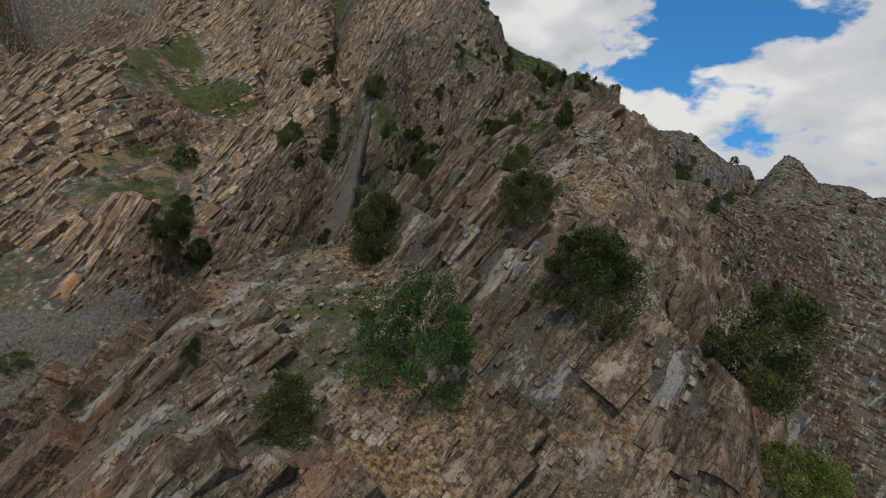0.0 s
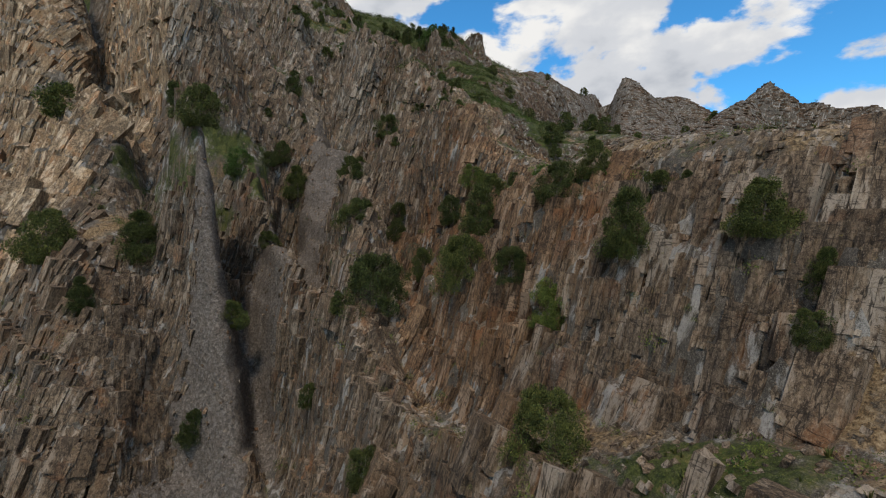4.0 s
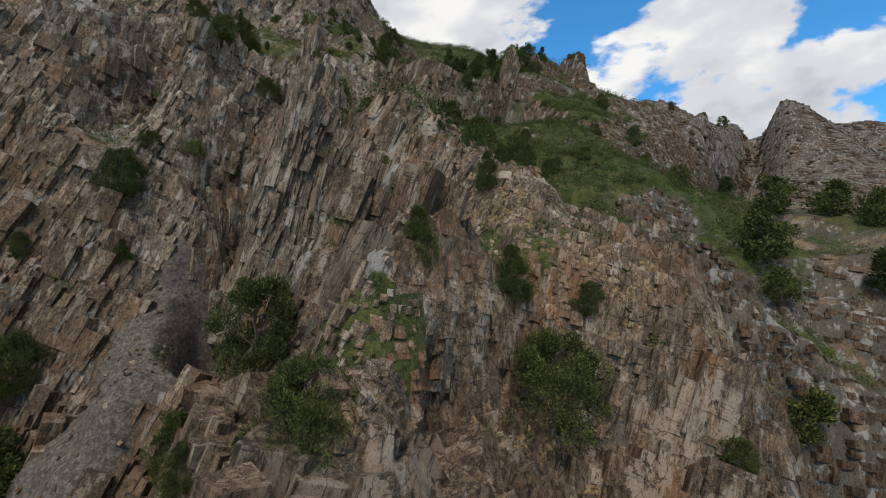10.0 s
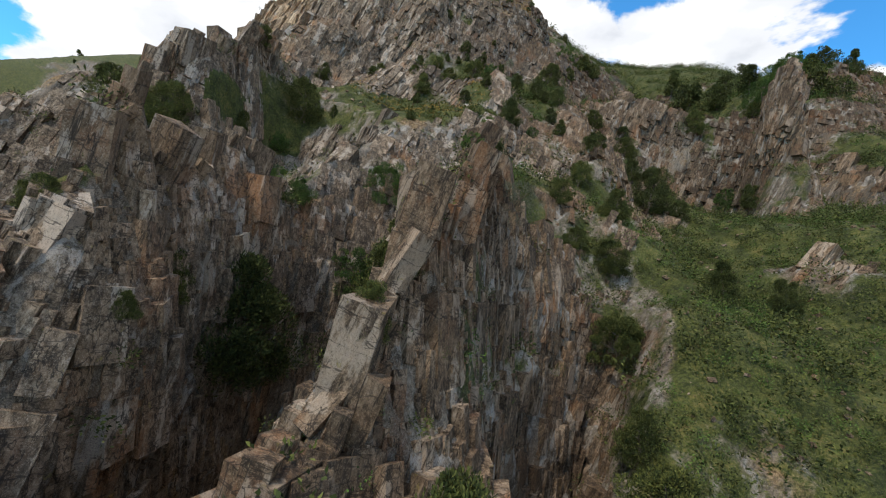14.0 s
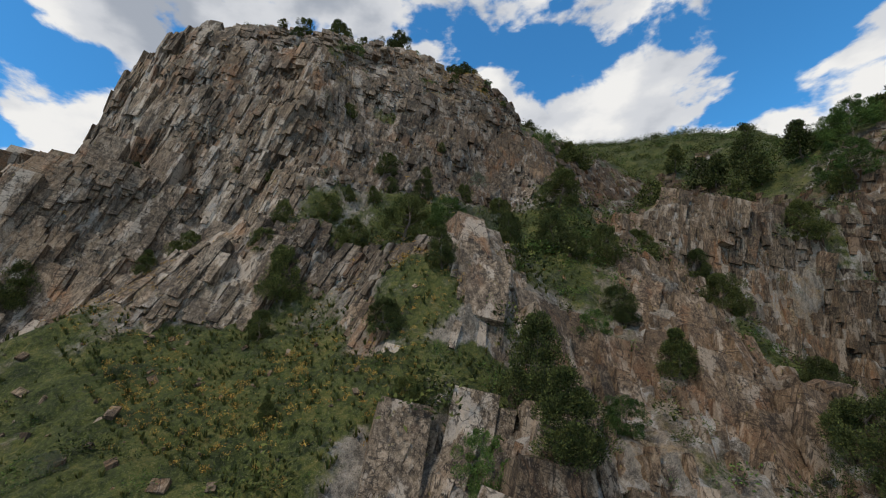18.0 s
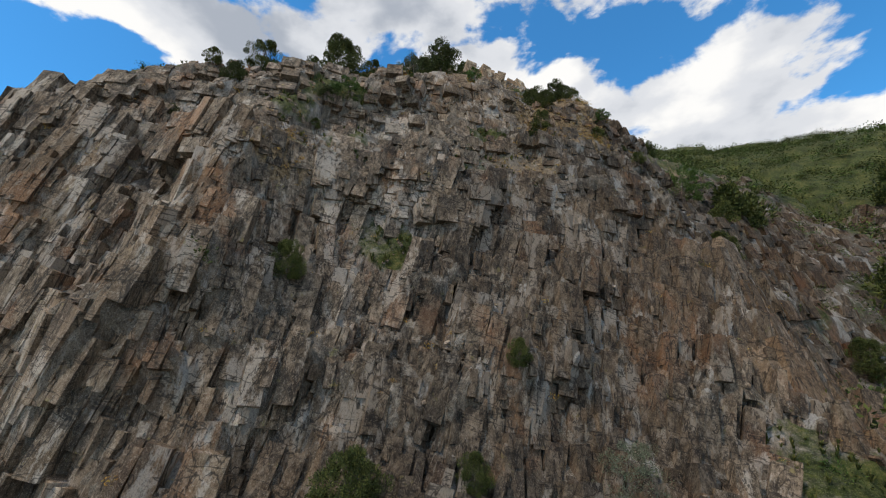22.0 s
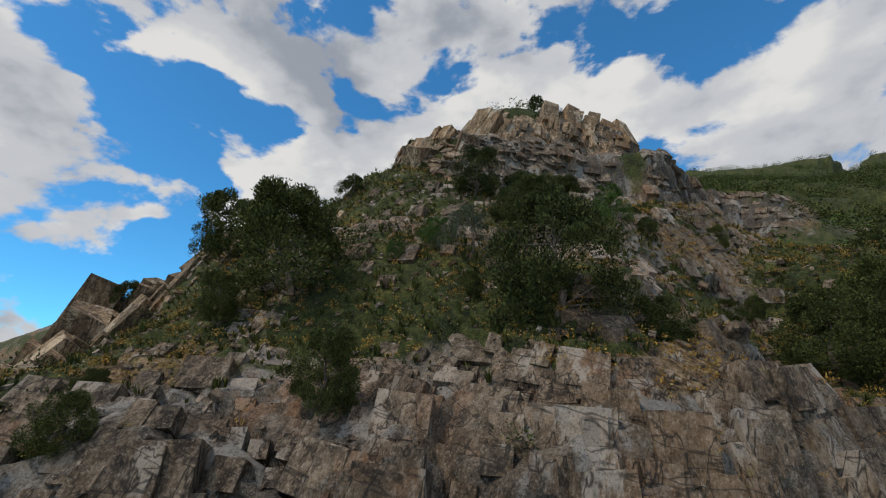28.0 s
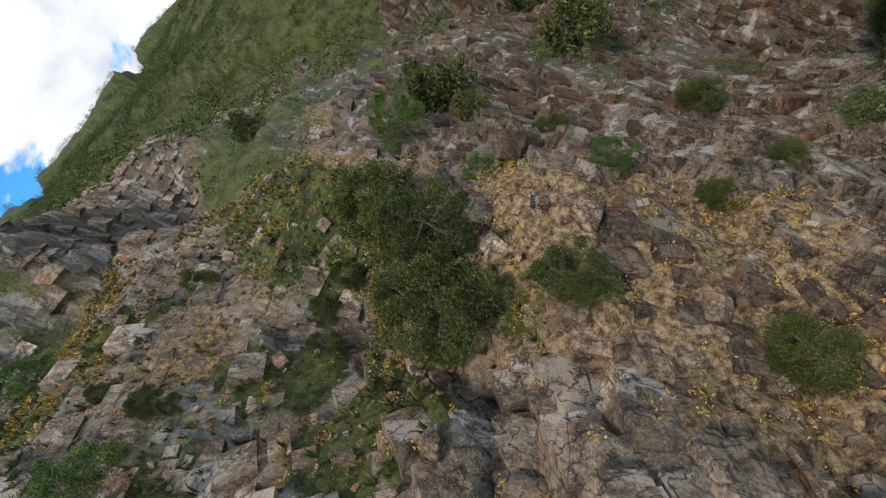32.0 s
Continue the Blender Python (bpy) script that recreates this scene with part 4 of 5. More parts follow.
GREY_SHRUBS_A = [(-11, 36.2, 2.6), (-13.1, 45.4, 3.3), (-16.9, 109.4, 2.9), (5.4, 134.1, 3.2), (-12, 162.7, 0.5), (-18.4, 192.7, 3.5), (-42.5, 202.1,
    0.7), (-47.2, 218.2, 1), (-36.5, 222.8, 2.9), (-39.9, 230, 1.9), (-56.6, 236.9, 1.8)]
JUNIPER_ROWS = JUNIPERS_A + JUNIPERS_B + JUNIPERS_C + JUNIPERS_D + JUNIPERS_E + JUNIPERS_F + JUNIPERS_G + JUNIPERS_H + JUNIPERS_I
SHRUB_ROWS = SHRUBS_A
BUSH_ROWS = BUSHES_A + BUSHES_B
GREY_ROWS = GREY_SHRUBS_A

rng = random.Random(7)
for kind, rows in (("juniper", JUNIPER_ROWS), ("shrub", SHRUB_ROWS), ("bush", BUSH_ROWS), ("grey", GREY_ROWS)):
    for x, y, height in rows:
        away = kind == "juniper" and (y > 268 or x > 18 or x < -85)
        plant("far" if away else kind, x, y, height, rng)


# ---------------------------------------------------------------- what is strewn over the slope
def strewn(name, shapes, spots, mat):
    """One mesh of many small pieces. shapes: (verts, faces) models; spots: rows of model, place, turn matrix and size."""
    verts, loops, starts, at, first = [], [], [], 0, 0
    for n, (shape_verts, shape_faces) in enumerate(shapes):
        chosen = [s for s in spots if s[0] == n]
        if not chosen:
            continue
        sv = np.array(shape_verts)
        sf = np.array(shape_faces)
        for _, place, turn, size in chosen:
            verts.append((sv * size) @ turn.T + place)
        count = len(chosen)
        offs = (np.arange(count) * len(sv) + at)[:, None, None]
        loops.append((sf[None] + offs).reshape(-1))
        starts.append(np.arange(count * len(sf)) * sf.shape[1] + first)
        at += count * len(sv)
        first += count * sf.size
    mesh = bpy.data.meshes.new(name)
    verts, loops, starts = np.concatenate(verts), np.concatenate(loops), np.concatenate(starts)
    mesh.vertices.add(len(verts))
    mesh.vertices.foreach_set("co", verts.astype(np.float32).ravel())
    mesh.loops.add(len(loops))
    mesh.loops.foreach_set("vertex_index", loops.astype(np.int32))
    mesh.polygons.add(len(starts))
    mesh.polygons.foreach_set("loop_start", starts.astype(np.int32))
    mesh.update(calc_edges=True)
    mesh.shade_flat()
    mesh.materials.append(mat)
    return mesh


def block_shape(r, chip=0.22):
    """A broken block: a box with crooked corners and one corner knocked off, all faces quads."""
    corners = [(x, y, z) for z in (-0.5, 0.5) for y in (-0.5, 0.5) for x in (-0.5, 0.5)]
    verts = [tuple(c * (1 - r.uniform(0, chip)) + r.uniform(-0.035, 0.035) for c in p) for p in corners]
    return verts, [(0, 2, 3, 1), (4, 5, 7, 6), (0, 1, 5, 4), (2, 6, 7, 3), (0, 4, 6, 2), (1, 3, 7, 5)]


def blade_shape(r, blades, width, bend):
    """A tuft of narrow blades or leaves that fan out from the root."""
    verts, faces = [], []
    for n in range(blades):
        a, out_ = r.uniform(0, 6.283), r.uniform(0.1, 1.0) * bend
        d, s = Vector((math.cos(a), math.sin(a), 0)), Vector((-math.sin(a), math.cos(a), 0)) * width * r.uniform(0.6, 1.2)
        root, h = d * r.uniform(0, 0.18), r.uniform(0.5, 1.0)
        mid, tip = root + d * out_ * 0.4 + Vector((0, 0, h * 0.6)), root + d * out_ + Vector((0, 0, h))
        k = len(verts)
        verts += [tuple(root - s), tuple(root + s), tuple(mid + s), tuple(tip), tuple(mid - s)]
        faces += [(k, k + 1, k + 2, k + 4), (k + 4, k + 2, k + 3, k + 3)]
    return verts, [f if f[2] != f[3] else (f[0], f[1], f[2], f[2]) for f in faces]


def clump_shape(r, leaves, size, flat):
    """A low, uneven clump of small leaves."""
    verts, faces = [], []
    lobes = [Vector((r.uniform(-0.35, 0.35), r.uniform(-0.35, 0.35), r.uniform(0.1, 0.5) * flat)) for _ in range(6)]
    for n in range(leaves):
        d = Vector((r.gauss(0, 1), r.gauss(0, 1), r.gauss(0, 0.8))).normalized() * r.uniform(0.1, 0.3)
        p = lobes[r.randrange(6)] + d
        p.z = abs(p.z)
        way = (d.normalized() + Vector((r.uniform(-0.6, 0.6), r.uniform(-0.6, 0.6), r.uniform(0, 0.9)))).normalized()
        side = way.cross(Vector((r.uniform(-1, 1), r.uniform(-1, 1), r.uniform(-1, 1)))).normalized()
        ln, wd = size * r.uniform(0.7, 1.4), size * r.uniform(0.35, 0.6)
        k = len(verts)
        verts += [tuple(p - side * wd * 0.5), tuple(p + way * ln * 0.5 - side * wd * 0.6), tuple(p + way * ln), tuple(p + way * ln * 0.5 + side * wd * 0.6)]
        faces.append((k, k + 1, k + 2, k + 3))
    return verts, faces


def turn_about(way, spin):
    """Axes whose third is way."""
    w = Vector(way).normalized()
    u = w.orthogonal().normalized()
    v = w.cross(u)
    c, s = math.cos(spin), math.sin(spin)
    a, b = u * c + v * s, v * c - u * s
    return np.array([a, b, w]).T


BEDS = np.array([(0.9, 0.25, -0.33), (-0.25, 0.95, 0.15), (0.33, 0.1, 0.93)])
BEDS = (BEDS / np.linalg.norm(BEDS, axis=1, keepdims=True)).T
rnd = np.random.default_rng(5)
shapes_r = random.Random(3)


def spots_where(count, low, high, want):
    """Random grid places within a rectangle, kept with the chance that want(i, j) gives."""
    xs, ys = rnd.uniform(low[0], high[0], count), rnd.uniform(low[1], high[1], count)
    i = np.clip(np.searchsorted(YS, ys), 1, len(YS) - 2)
    j = np.clip(np.searchsorted(XS, xs), 1, len(XS) - 2)
    keep = rnd.uniform(0, 1, count) < want(i, j)
    return i[keep], j[keep]


def place_of(i, j):
    return np.array((PX[i, j], PY[i, j], PZ[i, j]))


NEAR_LOW, NEAR_HIGH = (-75, 14), (18, 262)

# the jointed blocks of the crags: each fills one cell between the beds and joints that the surface passes through
LYING = np.array([(0.96, 0.16, -0.2), (-0.16, 0.98, 0.09), (0.2, -0.06, 0.97)])
LYING = (LYING / np.linalg.norm(LYING, axis=1, keepdims=True)).T
FINS = np.array([(0.95, -0.2, -0.1), (-0.1, 0.6, -0.75), (0.2, 0.72, 0.62)])
FINS = (FINS / np.linalg.norm(FINS, axis=1, keepdims=True)).T


SURFACE = np.stack([PX, PY, PZ], -1)
FACING = np.cross(SURFACE[:-1, 1:] - SURFACE[:-1, :-1], SURFACE[1:, :-1] - SURFACE[:-1, :-1])
AREA = np.linalg.norm(FACING, axis=-1)
FACING /= np.maximum(AREA, 1e-9)[..., None]


def jointed(count, low, high, cell, axes, want, shy):
    """Rows for strewn(): plates of about cell size (across, thick, up) that lie in the rock face, in rows along the beds."""
    i0, i1 = np.searchsorted(YS, (low[1], high[1]))
    j0, j1 = np.searchsorted(XS, (low[0], high[0]))
    ii, jj = np.meshgrid(np.arange(i0, i1 - 1), np.arange(j0, j1 - 1), indexing="ij")
    chance = np.cumsum((AREA[i0:i1 - 1, j0:j1 - 1] * want(ii, jj)).ravel())
    count = int(min(count, 3.2 * chance[-1] / (cell[0] * cell[2])))
    chosen = np.searchsorted(chance, rnd.uniform(0, chance[-1], count)).clip(0, chance.size - 1)
    i, j = ii.ravel()[chosen], jj.ravel()[chosen]
    u, v = rnd.uniform(0, 1, (2, count, 1))
    p = (SURFACE[i, j] * (1 - u) + SURFACE[i, j + 1] * u) * (1 - v) + (SURFACE[i + 1, j] * (1 - u) + SURFACE[i + 1, j + 1] * u) * v
    n = (0.8 * NORMAL[i, j] + 0.2 * FACING[i, j]) * (1, 1, 0.5)
    n /= np.linalg.norm(n, axis=-1, keepdims=True)
    up = axes[:, 2] - n * (n @ axes[:, 2])[:, None]
    up /= np.linalg.norm(up, axis=-1, keepdims=True)
    side = np.cross(up, n)
    bed = np.stack([p @ axes[:, 0] / cell[0], p @ axes[:, 1] / (2.2 * cell[0]), p @ axes[:, 2] / cell[2]], -1)
    bed[:, 0] += 0.3 * np.sin(bed[:, 0] * 0.9) + 0.18 * np.sin(bed[:, 2] * 0.35)
    bed[:, 2] += 0.35 * np.sin(bed[:, 2] * 1.1 + 1) + 0.2 * np.sin(bed[:, 0] * 0.3)
    layer = np.floor(bed[:, 2])
    bed[:, 0] += 0.5 * (layer % 2) + 0.37 * np.sin(layer * 2.7)
    ids = np.floor(bed).astype(int)
    _, first = np.unique(ids, axis=0, return_index=True)
    proud = 0.6 * hash_of(ids[:, 0], ids[:, 0] // 7, ids[:, 1]) + 0.4 * hash_of(ids[:, 0], ids[:, 1], ids[:, 2])
    rows = []
    for k in rnd.permutation(first):
        off = ids[k] + 0.5 - bed[k]
        size = np.array(cell) * rnd.uniform(0.88, 1.1, 3) * (1.0 if rnd.random() < 0.8 else rnd.uniform(0.6, 0.95))
        c = p[k] + 0.7 * side[k] * off[0] * cell[0] + 0.7 * up[k] * off[2] * cell[2] - n[k] * size[1] * (0.5 - shy * proud[k] ** 2)
        jit = np.array(Euler((rnd.normal() * 0.025, rnd.normal() * 0.03, rnd.normal() * 0.025)).to_matrix())
        rows.append((int(rnd.integers(8)), c, np.stack([side[k], -n[k], up[k]], -1) @ jit, size))
    return rows


BLOCKS = [block_shape(shapes_r, 0.07) for _ in range(8)]
BLOCKS = [(*b, mesh_from("rock_block", *b, STONE)) for b in BLOCKS]


def upper(i, j):
    return CRAG[i, j]


def open_rock(i, j):
    return CRAG[i, j] * (1 - smooth_step(COVER[i, j, 1], 0.25, 0.5))


def lower(i, j):
    return open_rock(i, j) * ((PY[i, j] < 212) | (PX[i, j] > -37))


def column(i, j):
    return open_rock(i, j) * (PY[i, j] > 204) * (PZ[i, j] + 0.35 * PX[i, j] < 97)


def stacked(i, j):
    return CRAG[i, j] * (PY[i, j] > 208) * (PZ[i, j] + 0.35 * PX[i, j] > 95) * (1 - 0.55 * smooth_step(COVER[i, j, 2], 0.2, 0.5))


def footing(i, j):
    return (1 - CRAG[i, j]) * (1 - COVER[i, j, 1])


plates = jointed(70000, (-64, 34), (12, 256), (0.4, 0.55, 1.5), BEDS, lower, 0.4)
plates += jointed(36000, (-75, 14), (18, 258), (0.8, 0.8, 2.4), BEDS, lower, 0.4)
plates += jointed(9000, (-75, 14), (18, 258), (1.8, 1.6, 3.6), BEDS, lower, 0.4)
flank = jointed(34000, (-300, 40), (-75, 235), (0.9, 1.2, 4.5), FINS, upper, 0.5)
flank += jointed(5000, (-220, 40), (-75, 215), (2.6, 2.6, 9.0), FINS, upper, 0.5)
edge = jointed(30000, (60, 140), (420, 480), (4.5, 1.4, 1.0), LYING, upper, 0.3)
edge += jointed(26000, (14, 140), (120, 280), (1.7, 1.0, 0.8), LYING, open_rock, 0.4)
edge += jointed(9000, (-40, 258), (70, 350), (1.6, 1.2, 2.0), LYING, open_rock, 0.4)
rubble = jointed(24000, (-28, 116), (8, 184), (0.26, 0.24, 0.3), LYING, lambda i, j: 0.08 + 0.5 * footing(i, j), 0.9)
rubble += jointed(14000, (-26, 12), (12, 112), (0.3, 0.26, 0.34), LYING, lambda i, j: 0.06 + 0.6 * footing(i, j), 0.9)
rubble += jointed(8000, (-28, 116), (8, 184), (0.6, 0.5, 0.7), LYING, lambda i, j: 0.5 * footing(i, j), 0.7)
walls = jointed(60000, (-78, 200), (-34, 258), (0.3, 0.5, 1.0), BEDS, column, 0.4)
walls += jointed(40000, (-78, 200), (-34, 258), (0.5, 0.5, 0.5), LYING, stacked, 0.4)
walls += jointed(14000, (-78, 200), (-34, 258), (1.1, 0.8, 0.9), LYING, stacked, 0.45)
walls += jointed(12000, (-78, 200), (-34, 258), (0.7, 0.8, 2.2), BEDS, column, 0.4)
walls += jointed(14000, (-74, 256), (20, 330), (1.5, 1.0, 1.3), LYING, open_rock, 0.5)
crown = jointed(22000, (-140, 222), (-70, 320), (0.8, 1.0, 2.6), BEDS, upper, 0.5)
crown += jointed(4000, (-140, 222), (-70, 320), (2.2, 2.0, 5.0), BEDS, upper, 0.5)
for k, place, turn, size in plates[:150] + walls[:150]:
    ob = part("rock_block", BLOCKS[k][2], ground)
    ob.matrix_basis = Matrix.Translation(place) @ Matrix(turn.tolist()).to_4x4() @ Matrix.Diagonal((*size.tolist(), 1))
plates, walls = plates[150:], walls[150:]
light = [r for r in plates if r[1][1] > 160 and r[1][0] < -26 + 0.2 * (190 - r[1][1])]
rusty = [r for r in plates if 74 < r[1][1] < 125 and r[1][0] > -20]
plain = [r for r in plates if not (r[1][1] > 160 and r[1][0] < -26 + 0.2 * (190 - r[1][1])) and not (74 < r[1][1] < 125 and r[1][0] > -20)]
for name, rows, mat, label in (("rock_plates", plain, STONE, "jointed grey and tan plates of the lower crags"),
                               ("pale_rock_plates", light, PALE_STONE, "pale grey weathered plates of the slabs"),
                               ("rusty_rock_plates", rusty, RED_STONE, "rusty red plates of the iron-stained crag"),
                               ("rubble", rubble, GREY_STONE, "grey broken rubble on the stony shoulder"),
                               ("summit_plates", crown, TAN_STONE, "pinkish tan plates of the summit crag"),
                               ("flank_plates", flank, TAN_STONE, "weathered grey-brown plates of the western flank"),
                               ("ridge_blocks", edge, DARK_STONE, "dark brown layered blocks of the far crags"),
                               ("cliff_blocks", [r for r in walls if r[1][0] > -47], DIM_STONE, "dark grey-brown stacked blocks of the eastern cliff"),
                               ("pale_cliff_blocks", [r for r in walls if r[1][0] <= -47], PALE_STONE, "stacked jointed blocks of the upper cliff bands")):
    tagged(part(name, strewn(name, [s[:2] for s in BLOCKS], rows, mat), ground), label, kind="stuff")

# loose angular stones
i, j = spots_where(52000, NEAR_LOW, NEAR_HIGH, lambda i, j: (1 - CRAG[i, j]) * (0.12 + 0.75 * COVER[i, j, 0]))
stones = []
for a, b in zip(i, j):
    s = 0.08 + 0.34 * rnd.random() ** 3.5
    turn = turn_about(NORMAL[a, b] + rnd.normal(size=3) * 0.35, rnd.uniform(0, 6.28))
    stones.append((int(rnd.integers(8)), place_of(a, b) + NORMAL[a, b] * s * 0.08, turn, np.array((s * rnd.uniform(0.8, 1.9), s, s * rnd.uniform(0.25, 0.6)))))
for k, place, turn, size in stones[:300]:
    ob = part("stone", BLOCKS[k][2], ground)
    ob.matrix_basis = Matrix.Translation(place) @ Matrix(turn.tolist()).to_4x4() @ Matrix.Diagonal((*size.tolist(), 1))
tagged(part("loose_stones", strewn("loose_stones", [s[:2] for s in BLOCKS], stones[300:], STONE), ground), "loose angular grey stones on the slope", kind="stuff")

# small chips on the upper benches
i, j = spots_where(24000, (-75, 222), (-36, 262), lambda i, j: 0.25 + 0.7 * (1 - CRAG[i, j]))
chips = []
for a, b in zip(i, j):
    s = 0.03 + 0.16 * rnd.random() ** 3
    turn = turn_about(NORMAL[a, b] + rnd.normal(size=3) * 0.4, rnd.uniform(0, 6.28))
    spread = np.array((rnd.uniform(-0.08, 0.08), rnd.uniform(-0.08, 0.08), 0))
    chips.append((int(rnd.integers(8)), place_of(a, b) + spread + NORMAL[a, b] * s * 0.1, turn, np.array((s * rnd.uniform(0.8, 2.0), s, s * rnd.uniform(0.3, 0.6)))))
tagged(part("stone_chips", strewn("stone_chips", [s[:2] for s in BLOCKS], chips, PALE_STONE), ground), "pale stone chips on the upper benches", kind="stuff")

# grass, herbs and low scrub
def tufts(name, label, category, count, mat, shapes, want, low_size, high_size, low=NEAR_LOW, high=NEAR_HIGH, lift=-0.04):
    i, j = spots_where(count, low, high, want)
    spots = []
    for a, b in zip(i, j):
        s = low_size + (high_size - low_size) * rnd.random() ** 2
        turn = turn_about(NORMAL[a, b] * 0.4 + np.array((0, 0, 1.0)), rnd.uniform(0, 6.28))
        spots.append((int(rnd.integers(len(shapes))), place_of(a, b) + NORMAL[a, b] * lift, turn, np.full(3, s) * np.array((1, 1, rnd.uniform(0.7, 1.1)))))
    tagged(new(name, strewn(name, shapes, spots, mat)), label, category, kind="stuff")


GRASS = make_leaf("slope_grass", (0.03, 0.042, 0.01), (0.07, 0.082, 0.02), (0.16, 0.145, 0.04))
BLADES = [blade_shape(shapes_r, 16, 0.055, 0.55) for _ in range(5)]
CLUMPS = [clump_shape(shapes_r, 110, 0.085, 1.0) for _ in range(6)]
HERBS = [clump_shape(shapes_r, 26, 0.2, 0.7) for _ in range(6)]
FAR_CLUMPS = [clump_shape(shapes_r, 48, 0.12, 1.2) for _ in range(5)]
tufts("grass_tufts", "green and olive grass tufts on ledges and slopes", "grass", 26000, GRASS, BLADES,
      lambda i, j: 0.75 * smooth_step(COVER[i, j, 1], 0.25, 0.6), 0.2, 0.5)
tufts("dry_tufts", "dry yellow and orange herb tufts among stones", "dry grass", 12000, DRY, HERBS,
      lambda i, j: 0.35 * (1 - CRAG[i, j]) * (0.25 + COVER[i, j, 2]) * smooth_step(PY[i, j], 30, 240), 0.14, 0.4)
tufts("low_scrub", "low dark green scrub growing in cracks and on ledges", "scrub", 9000, JUNIPER, CLUMPS,
      lambda i, j: 0.5 * smooth_step(COVER[i, j, 1], 0.3, 0.6) + 0.06, 0.35, 1.5)
tufts("green_scrub", "low fresh green leafy scrub on the slope", "scrub", 7000, BUSH, CLUMPS,
      lambda i, j: 0.3 * smooth_step(COVER[i, j, 1], 0.34, 0.65) + 0.01, 0.35, 1.2)
tufts("far_scrub", "dark juniper scrub and small trees on distant slopes", "scrub", 9000, JUNIPER, FAR_CLUMPS,
      lambda i, j: (0.25 + 0.6 * COVER[i, j, 1]) * ((np.abs(PX[i, j] + 28) > 66) | (PY[i, j] > 286)), 0.9, 3.4, (-260, 20), (330, 520))
tufts("hill_scrub", "dense dark green scrub on the hill behind the cliffs", "scrub", 13000, JUNIPER, FAR_CLUMPS,
      lambda i, j: 0.3 + 0.5 * COVER[i, j, 1], 1.1, 3.6, (-110, 290), (75, 430))
tufts("far_green_scrub", "bright green bushes on the distant grassy hill", "scrub", 9000, BUSH, FAR_CLUMPS,
      lambda i, j: 0.8 * smooth_step(COVER[i, j, 1], 0.3, 0.6), 0.9, 3.4, (-150, 270), (90, 480))
tufts("bench_grass", "short green and olive grass on the upper bench", "grass", 22000, GRASS, BLADES,
      lambda i, j: 0.9 * smooth_step(COVER[i, j, 1], 0.2, 0.5), 0.14, 0.42, (-78, 204), (-30, 262), 0.04)
tufts("bench_herbs", "yellow and orange dry herbs on the upper bench", "dry grass", 23000, DRY, HERBS,
      lambda i, j: 0.9 * (1 - 0.5 * CRAG[i, j]) * (0.1 + smooth_step(COVER[i, j, 2], 0.2, 0.5)), 0.12, 0.4, (-75, 204), (-34, 262), 0.16)
tufts("bench_scrub", "low green leafy scrub on the upper bench", "scrub", 5000, BUSH, CLUMPS,
      lambda i, j: 0.3 * smooth_step(COVER[i, j, 1], 0.3, 0.6), 0.15, 0.5, (-75, 204), (-34, 262))


# ---------------------------------------------------------------- single boulders
def boulder_mesh(seed, rough):
    """An angular boulder of width 1: a ball cut by random planes, then roughened along its faces."""
    r = random.Random(seed)
    bm = bmesh.new()
    bmesh.ops.create_icosphere(bm, subdivisions=4, radius=0.5)
    planes = [(Vector((r.gauss(0, 1), r.gauss(0, 1), r.gauss(0, 0.8))).normalized(), r.uniform(0.26, 0.4)) for _ in range(13)]
    for v in bm.verts:
        for way, off in planes:
            d = v.co.dot(way) - off
            if d > 0:
                v.co -= way * d * 0.95
    at = np.array([v.co for v in bm.verts])
    bumps = rough_noise(at[:, 0] * 7 + seed, at[:, 1] * 7, at[:, 2] * 7, 4, seed)
    for v, b in zip(bm.verts, bumps):
        v.co *= 1 + rough * b
    mesh = bpy.data.meshes.new("boulder")
    bm.to_mesh(mesh)
    bm.free()
    mesh.materials.append(PALE_STONE)
    return mesh


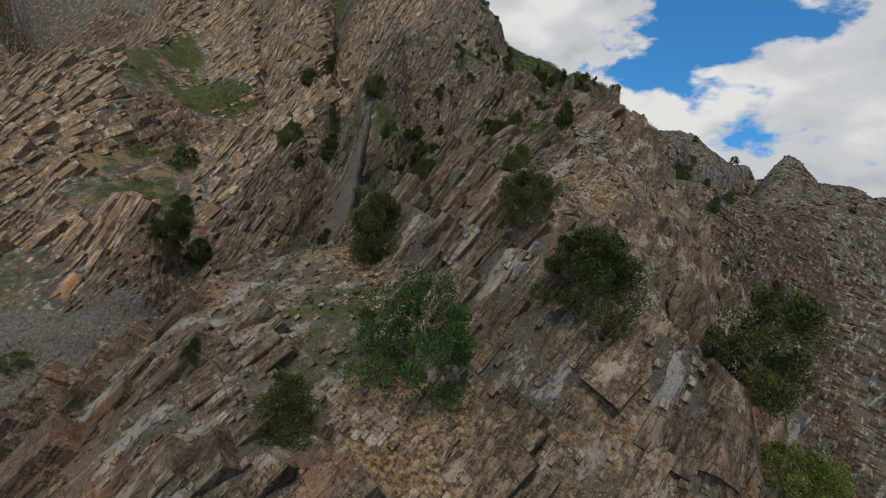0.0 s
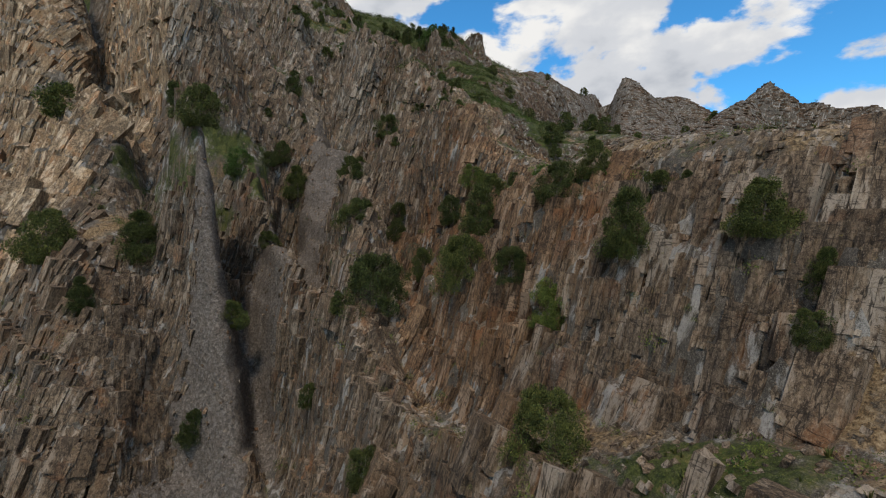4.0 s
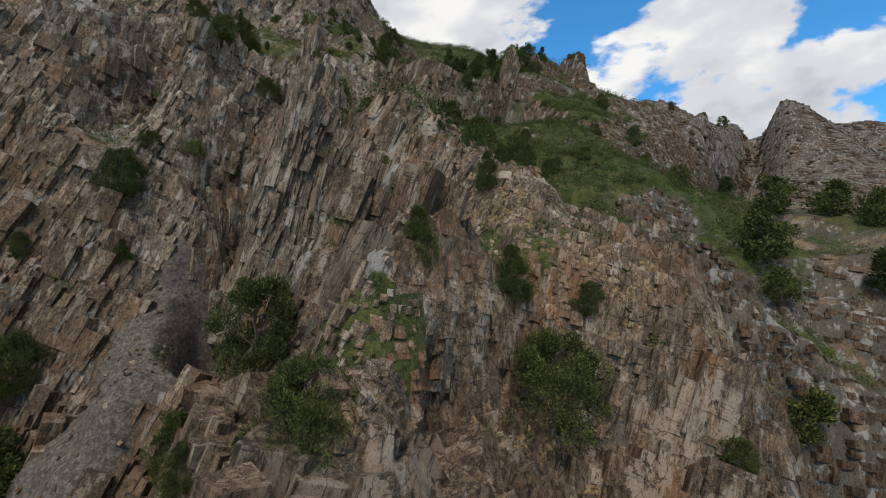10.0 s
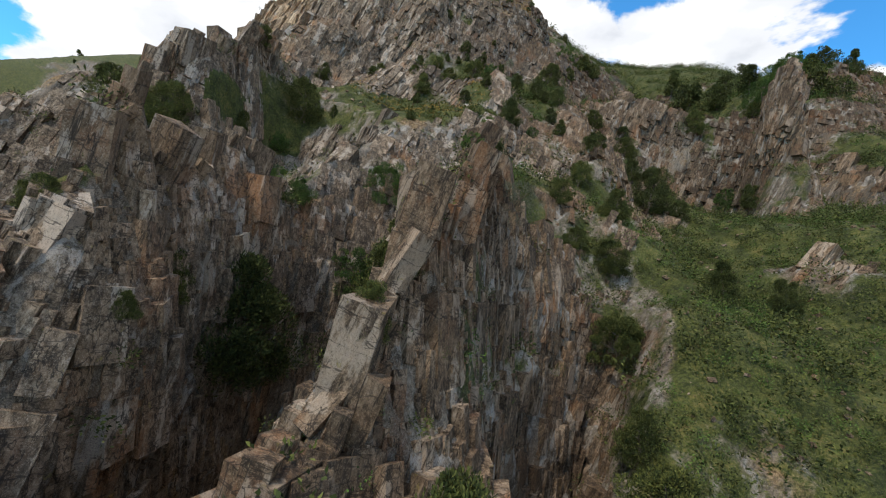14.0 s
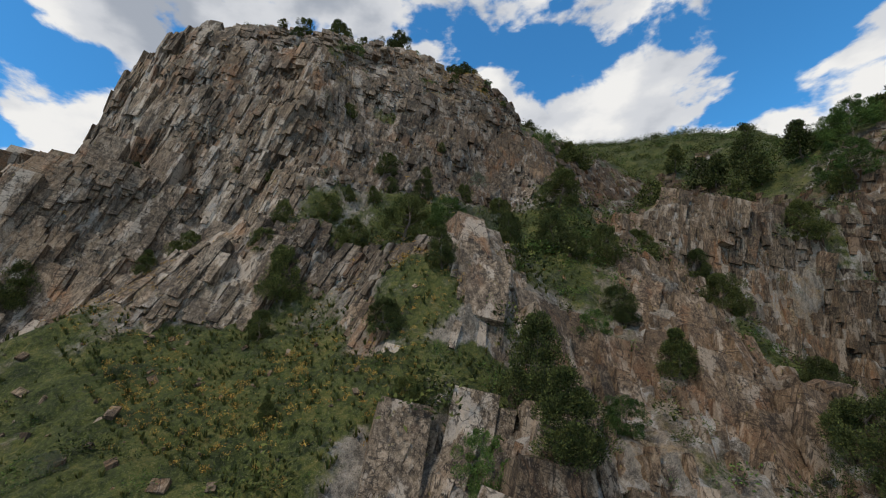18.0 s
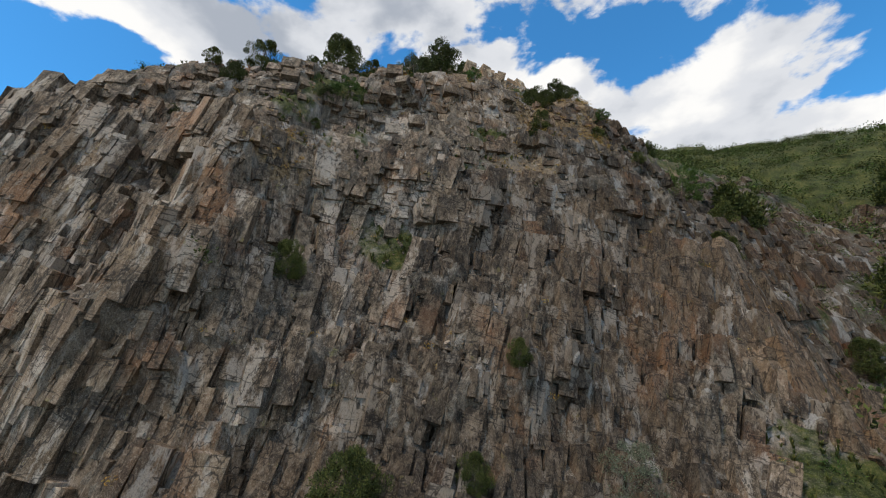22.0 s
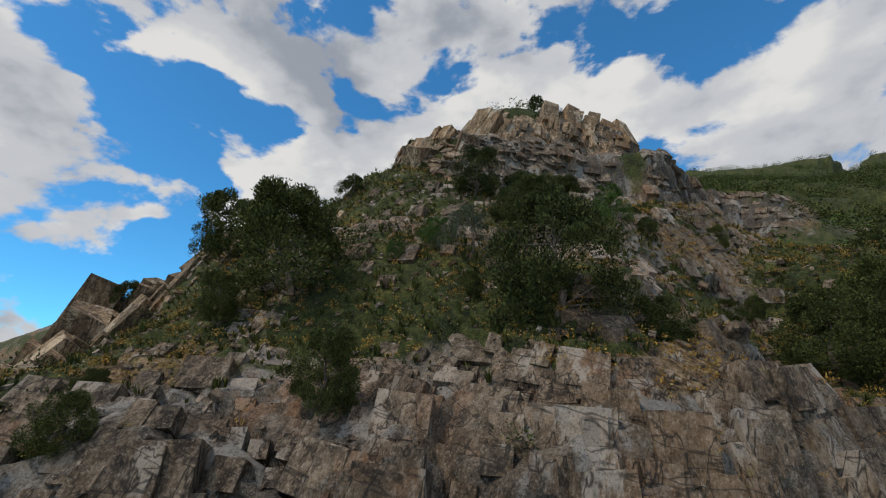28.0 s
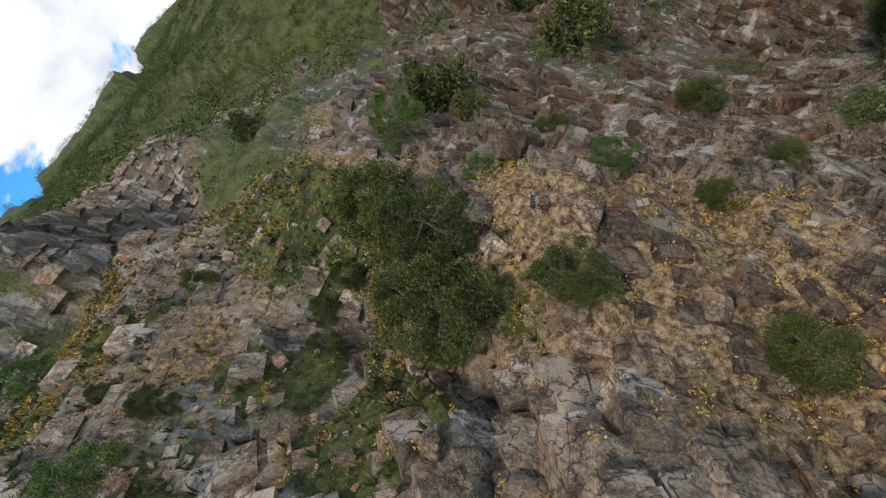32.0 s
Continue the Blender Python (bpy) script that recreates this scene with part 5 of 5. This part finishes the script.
BOULDERS = [boulder_mesh(n, 0.045) for n in (71, 72, 73, 74)]
for n, (x, y, wide, tall) in enumerate([(-13.2, 165.6, 2.6, 2.0), (-11.6, 166.4, 2.2, 1.9), (-8.4, 170.6, 1.3, 1.4), (-14.6, 163.2, 1.5, 1.1), (-45.5, 243.5, 1.1, 1.0),
                                        (-46.3, 241.2, 1.0, 0.9), (-50.6, 241.4, 0.9, 0.7), (-48.6, 248.5, 0.8, 1.2)]):
    px, py, pz = ground_at(x, y)
    m = Matrix.Translation((px, py, pz + 0.2 * tall)) @ Euler((0.2 * n, 0.1 * n, 1.3 * n)).to_matrix().to_4x4() @ Matrix.Diagonal((wide, wide * 0.85, tall, 1))
    ob = new("boulder", BOULDERS[n % 4])
    ob.matrix_basis = m
    tagged(ob, "pale cracked grey boulder resting on the stony slope", "boulder", group="boulders on the slope")

# thick growth in the gully between the ribs
tufts("gully_scrub", "thick dark green scrub filling the gully", "scrub", 8500, JUNIPER, CLUMPS,
      lambda i, j: 0.1 + 0.75 * smooth_step(COVER[i, j, 1], 0.25, 0.6), 0.8, 3.4, (-34, 150), (48, 285))
tufts("gully_bushes", "fresh green leafy growth in the gully", "scrub", 6000, BUSH, CLUMPS,
      lambda i, j: 0.05 + 0.75 * smooth_step(COVER[i, j, 1], 0.25, 0.6), 0.5, 2.4, (-34, 150), (48, 285))
tufts("spur_scrub", "olive green shrubs scattered over the stony spur", "scrub", 1100, SHRUB, CLUMPS,
      lambda i, j: 0.35 + 0.4 * COVER[i, j, 1], 0.5, 1.7, (-30, 22), (14, 125))
tufts("flank_scrub", "dark green scrub in the furrows of the western flank", "scrub", 2600, JUNIPER, CLUMPS,
      lambda i, j: 0.2 + 0.5 * COVER[i, j, 1], 0.9, 3.0, (-140, 66), (-70, 205))
tufts("flank_bushes", "light green bushes on the western flank", "scrub", 1800, BUSH, CLUMPS,
      lambda i, j: 0.15 + 0.6 * COVER[i, j, 1], 0.8, 2.4, (-140, 66), (-70, 205))
tufts("furrow_scrub", "dark green scrub lining the furrows between rock ribs", "scrub", 7000, JUNIPER, CLUMPS,
      lambda i, j: 0.55 * FURROW[i, j] * smooth_step(PY[i, j], 40, 80), 0.5, 2.4, (-72, 40), (10, 206))
tufts("furrow_bushes", "mid green bushes lining the furrows between rock ribs", "scrub", 4200, BUSH, CLUMPS,
      lambda i, j: 0.5 * FURROW[i, j] * smooth_step(PY[i, j], 40, 80), 0.4, 2.0, (-72, 40), (10, 206))
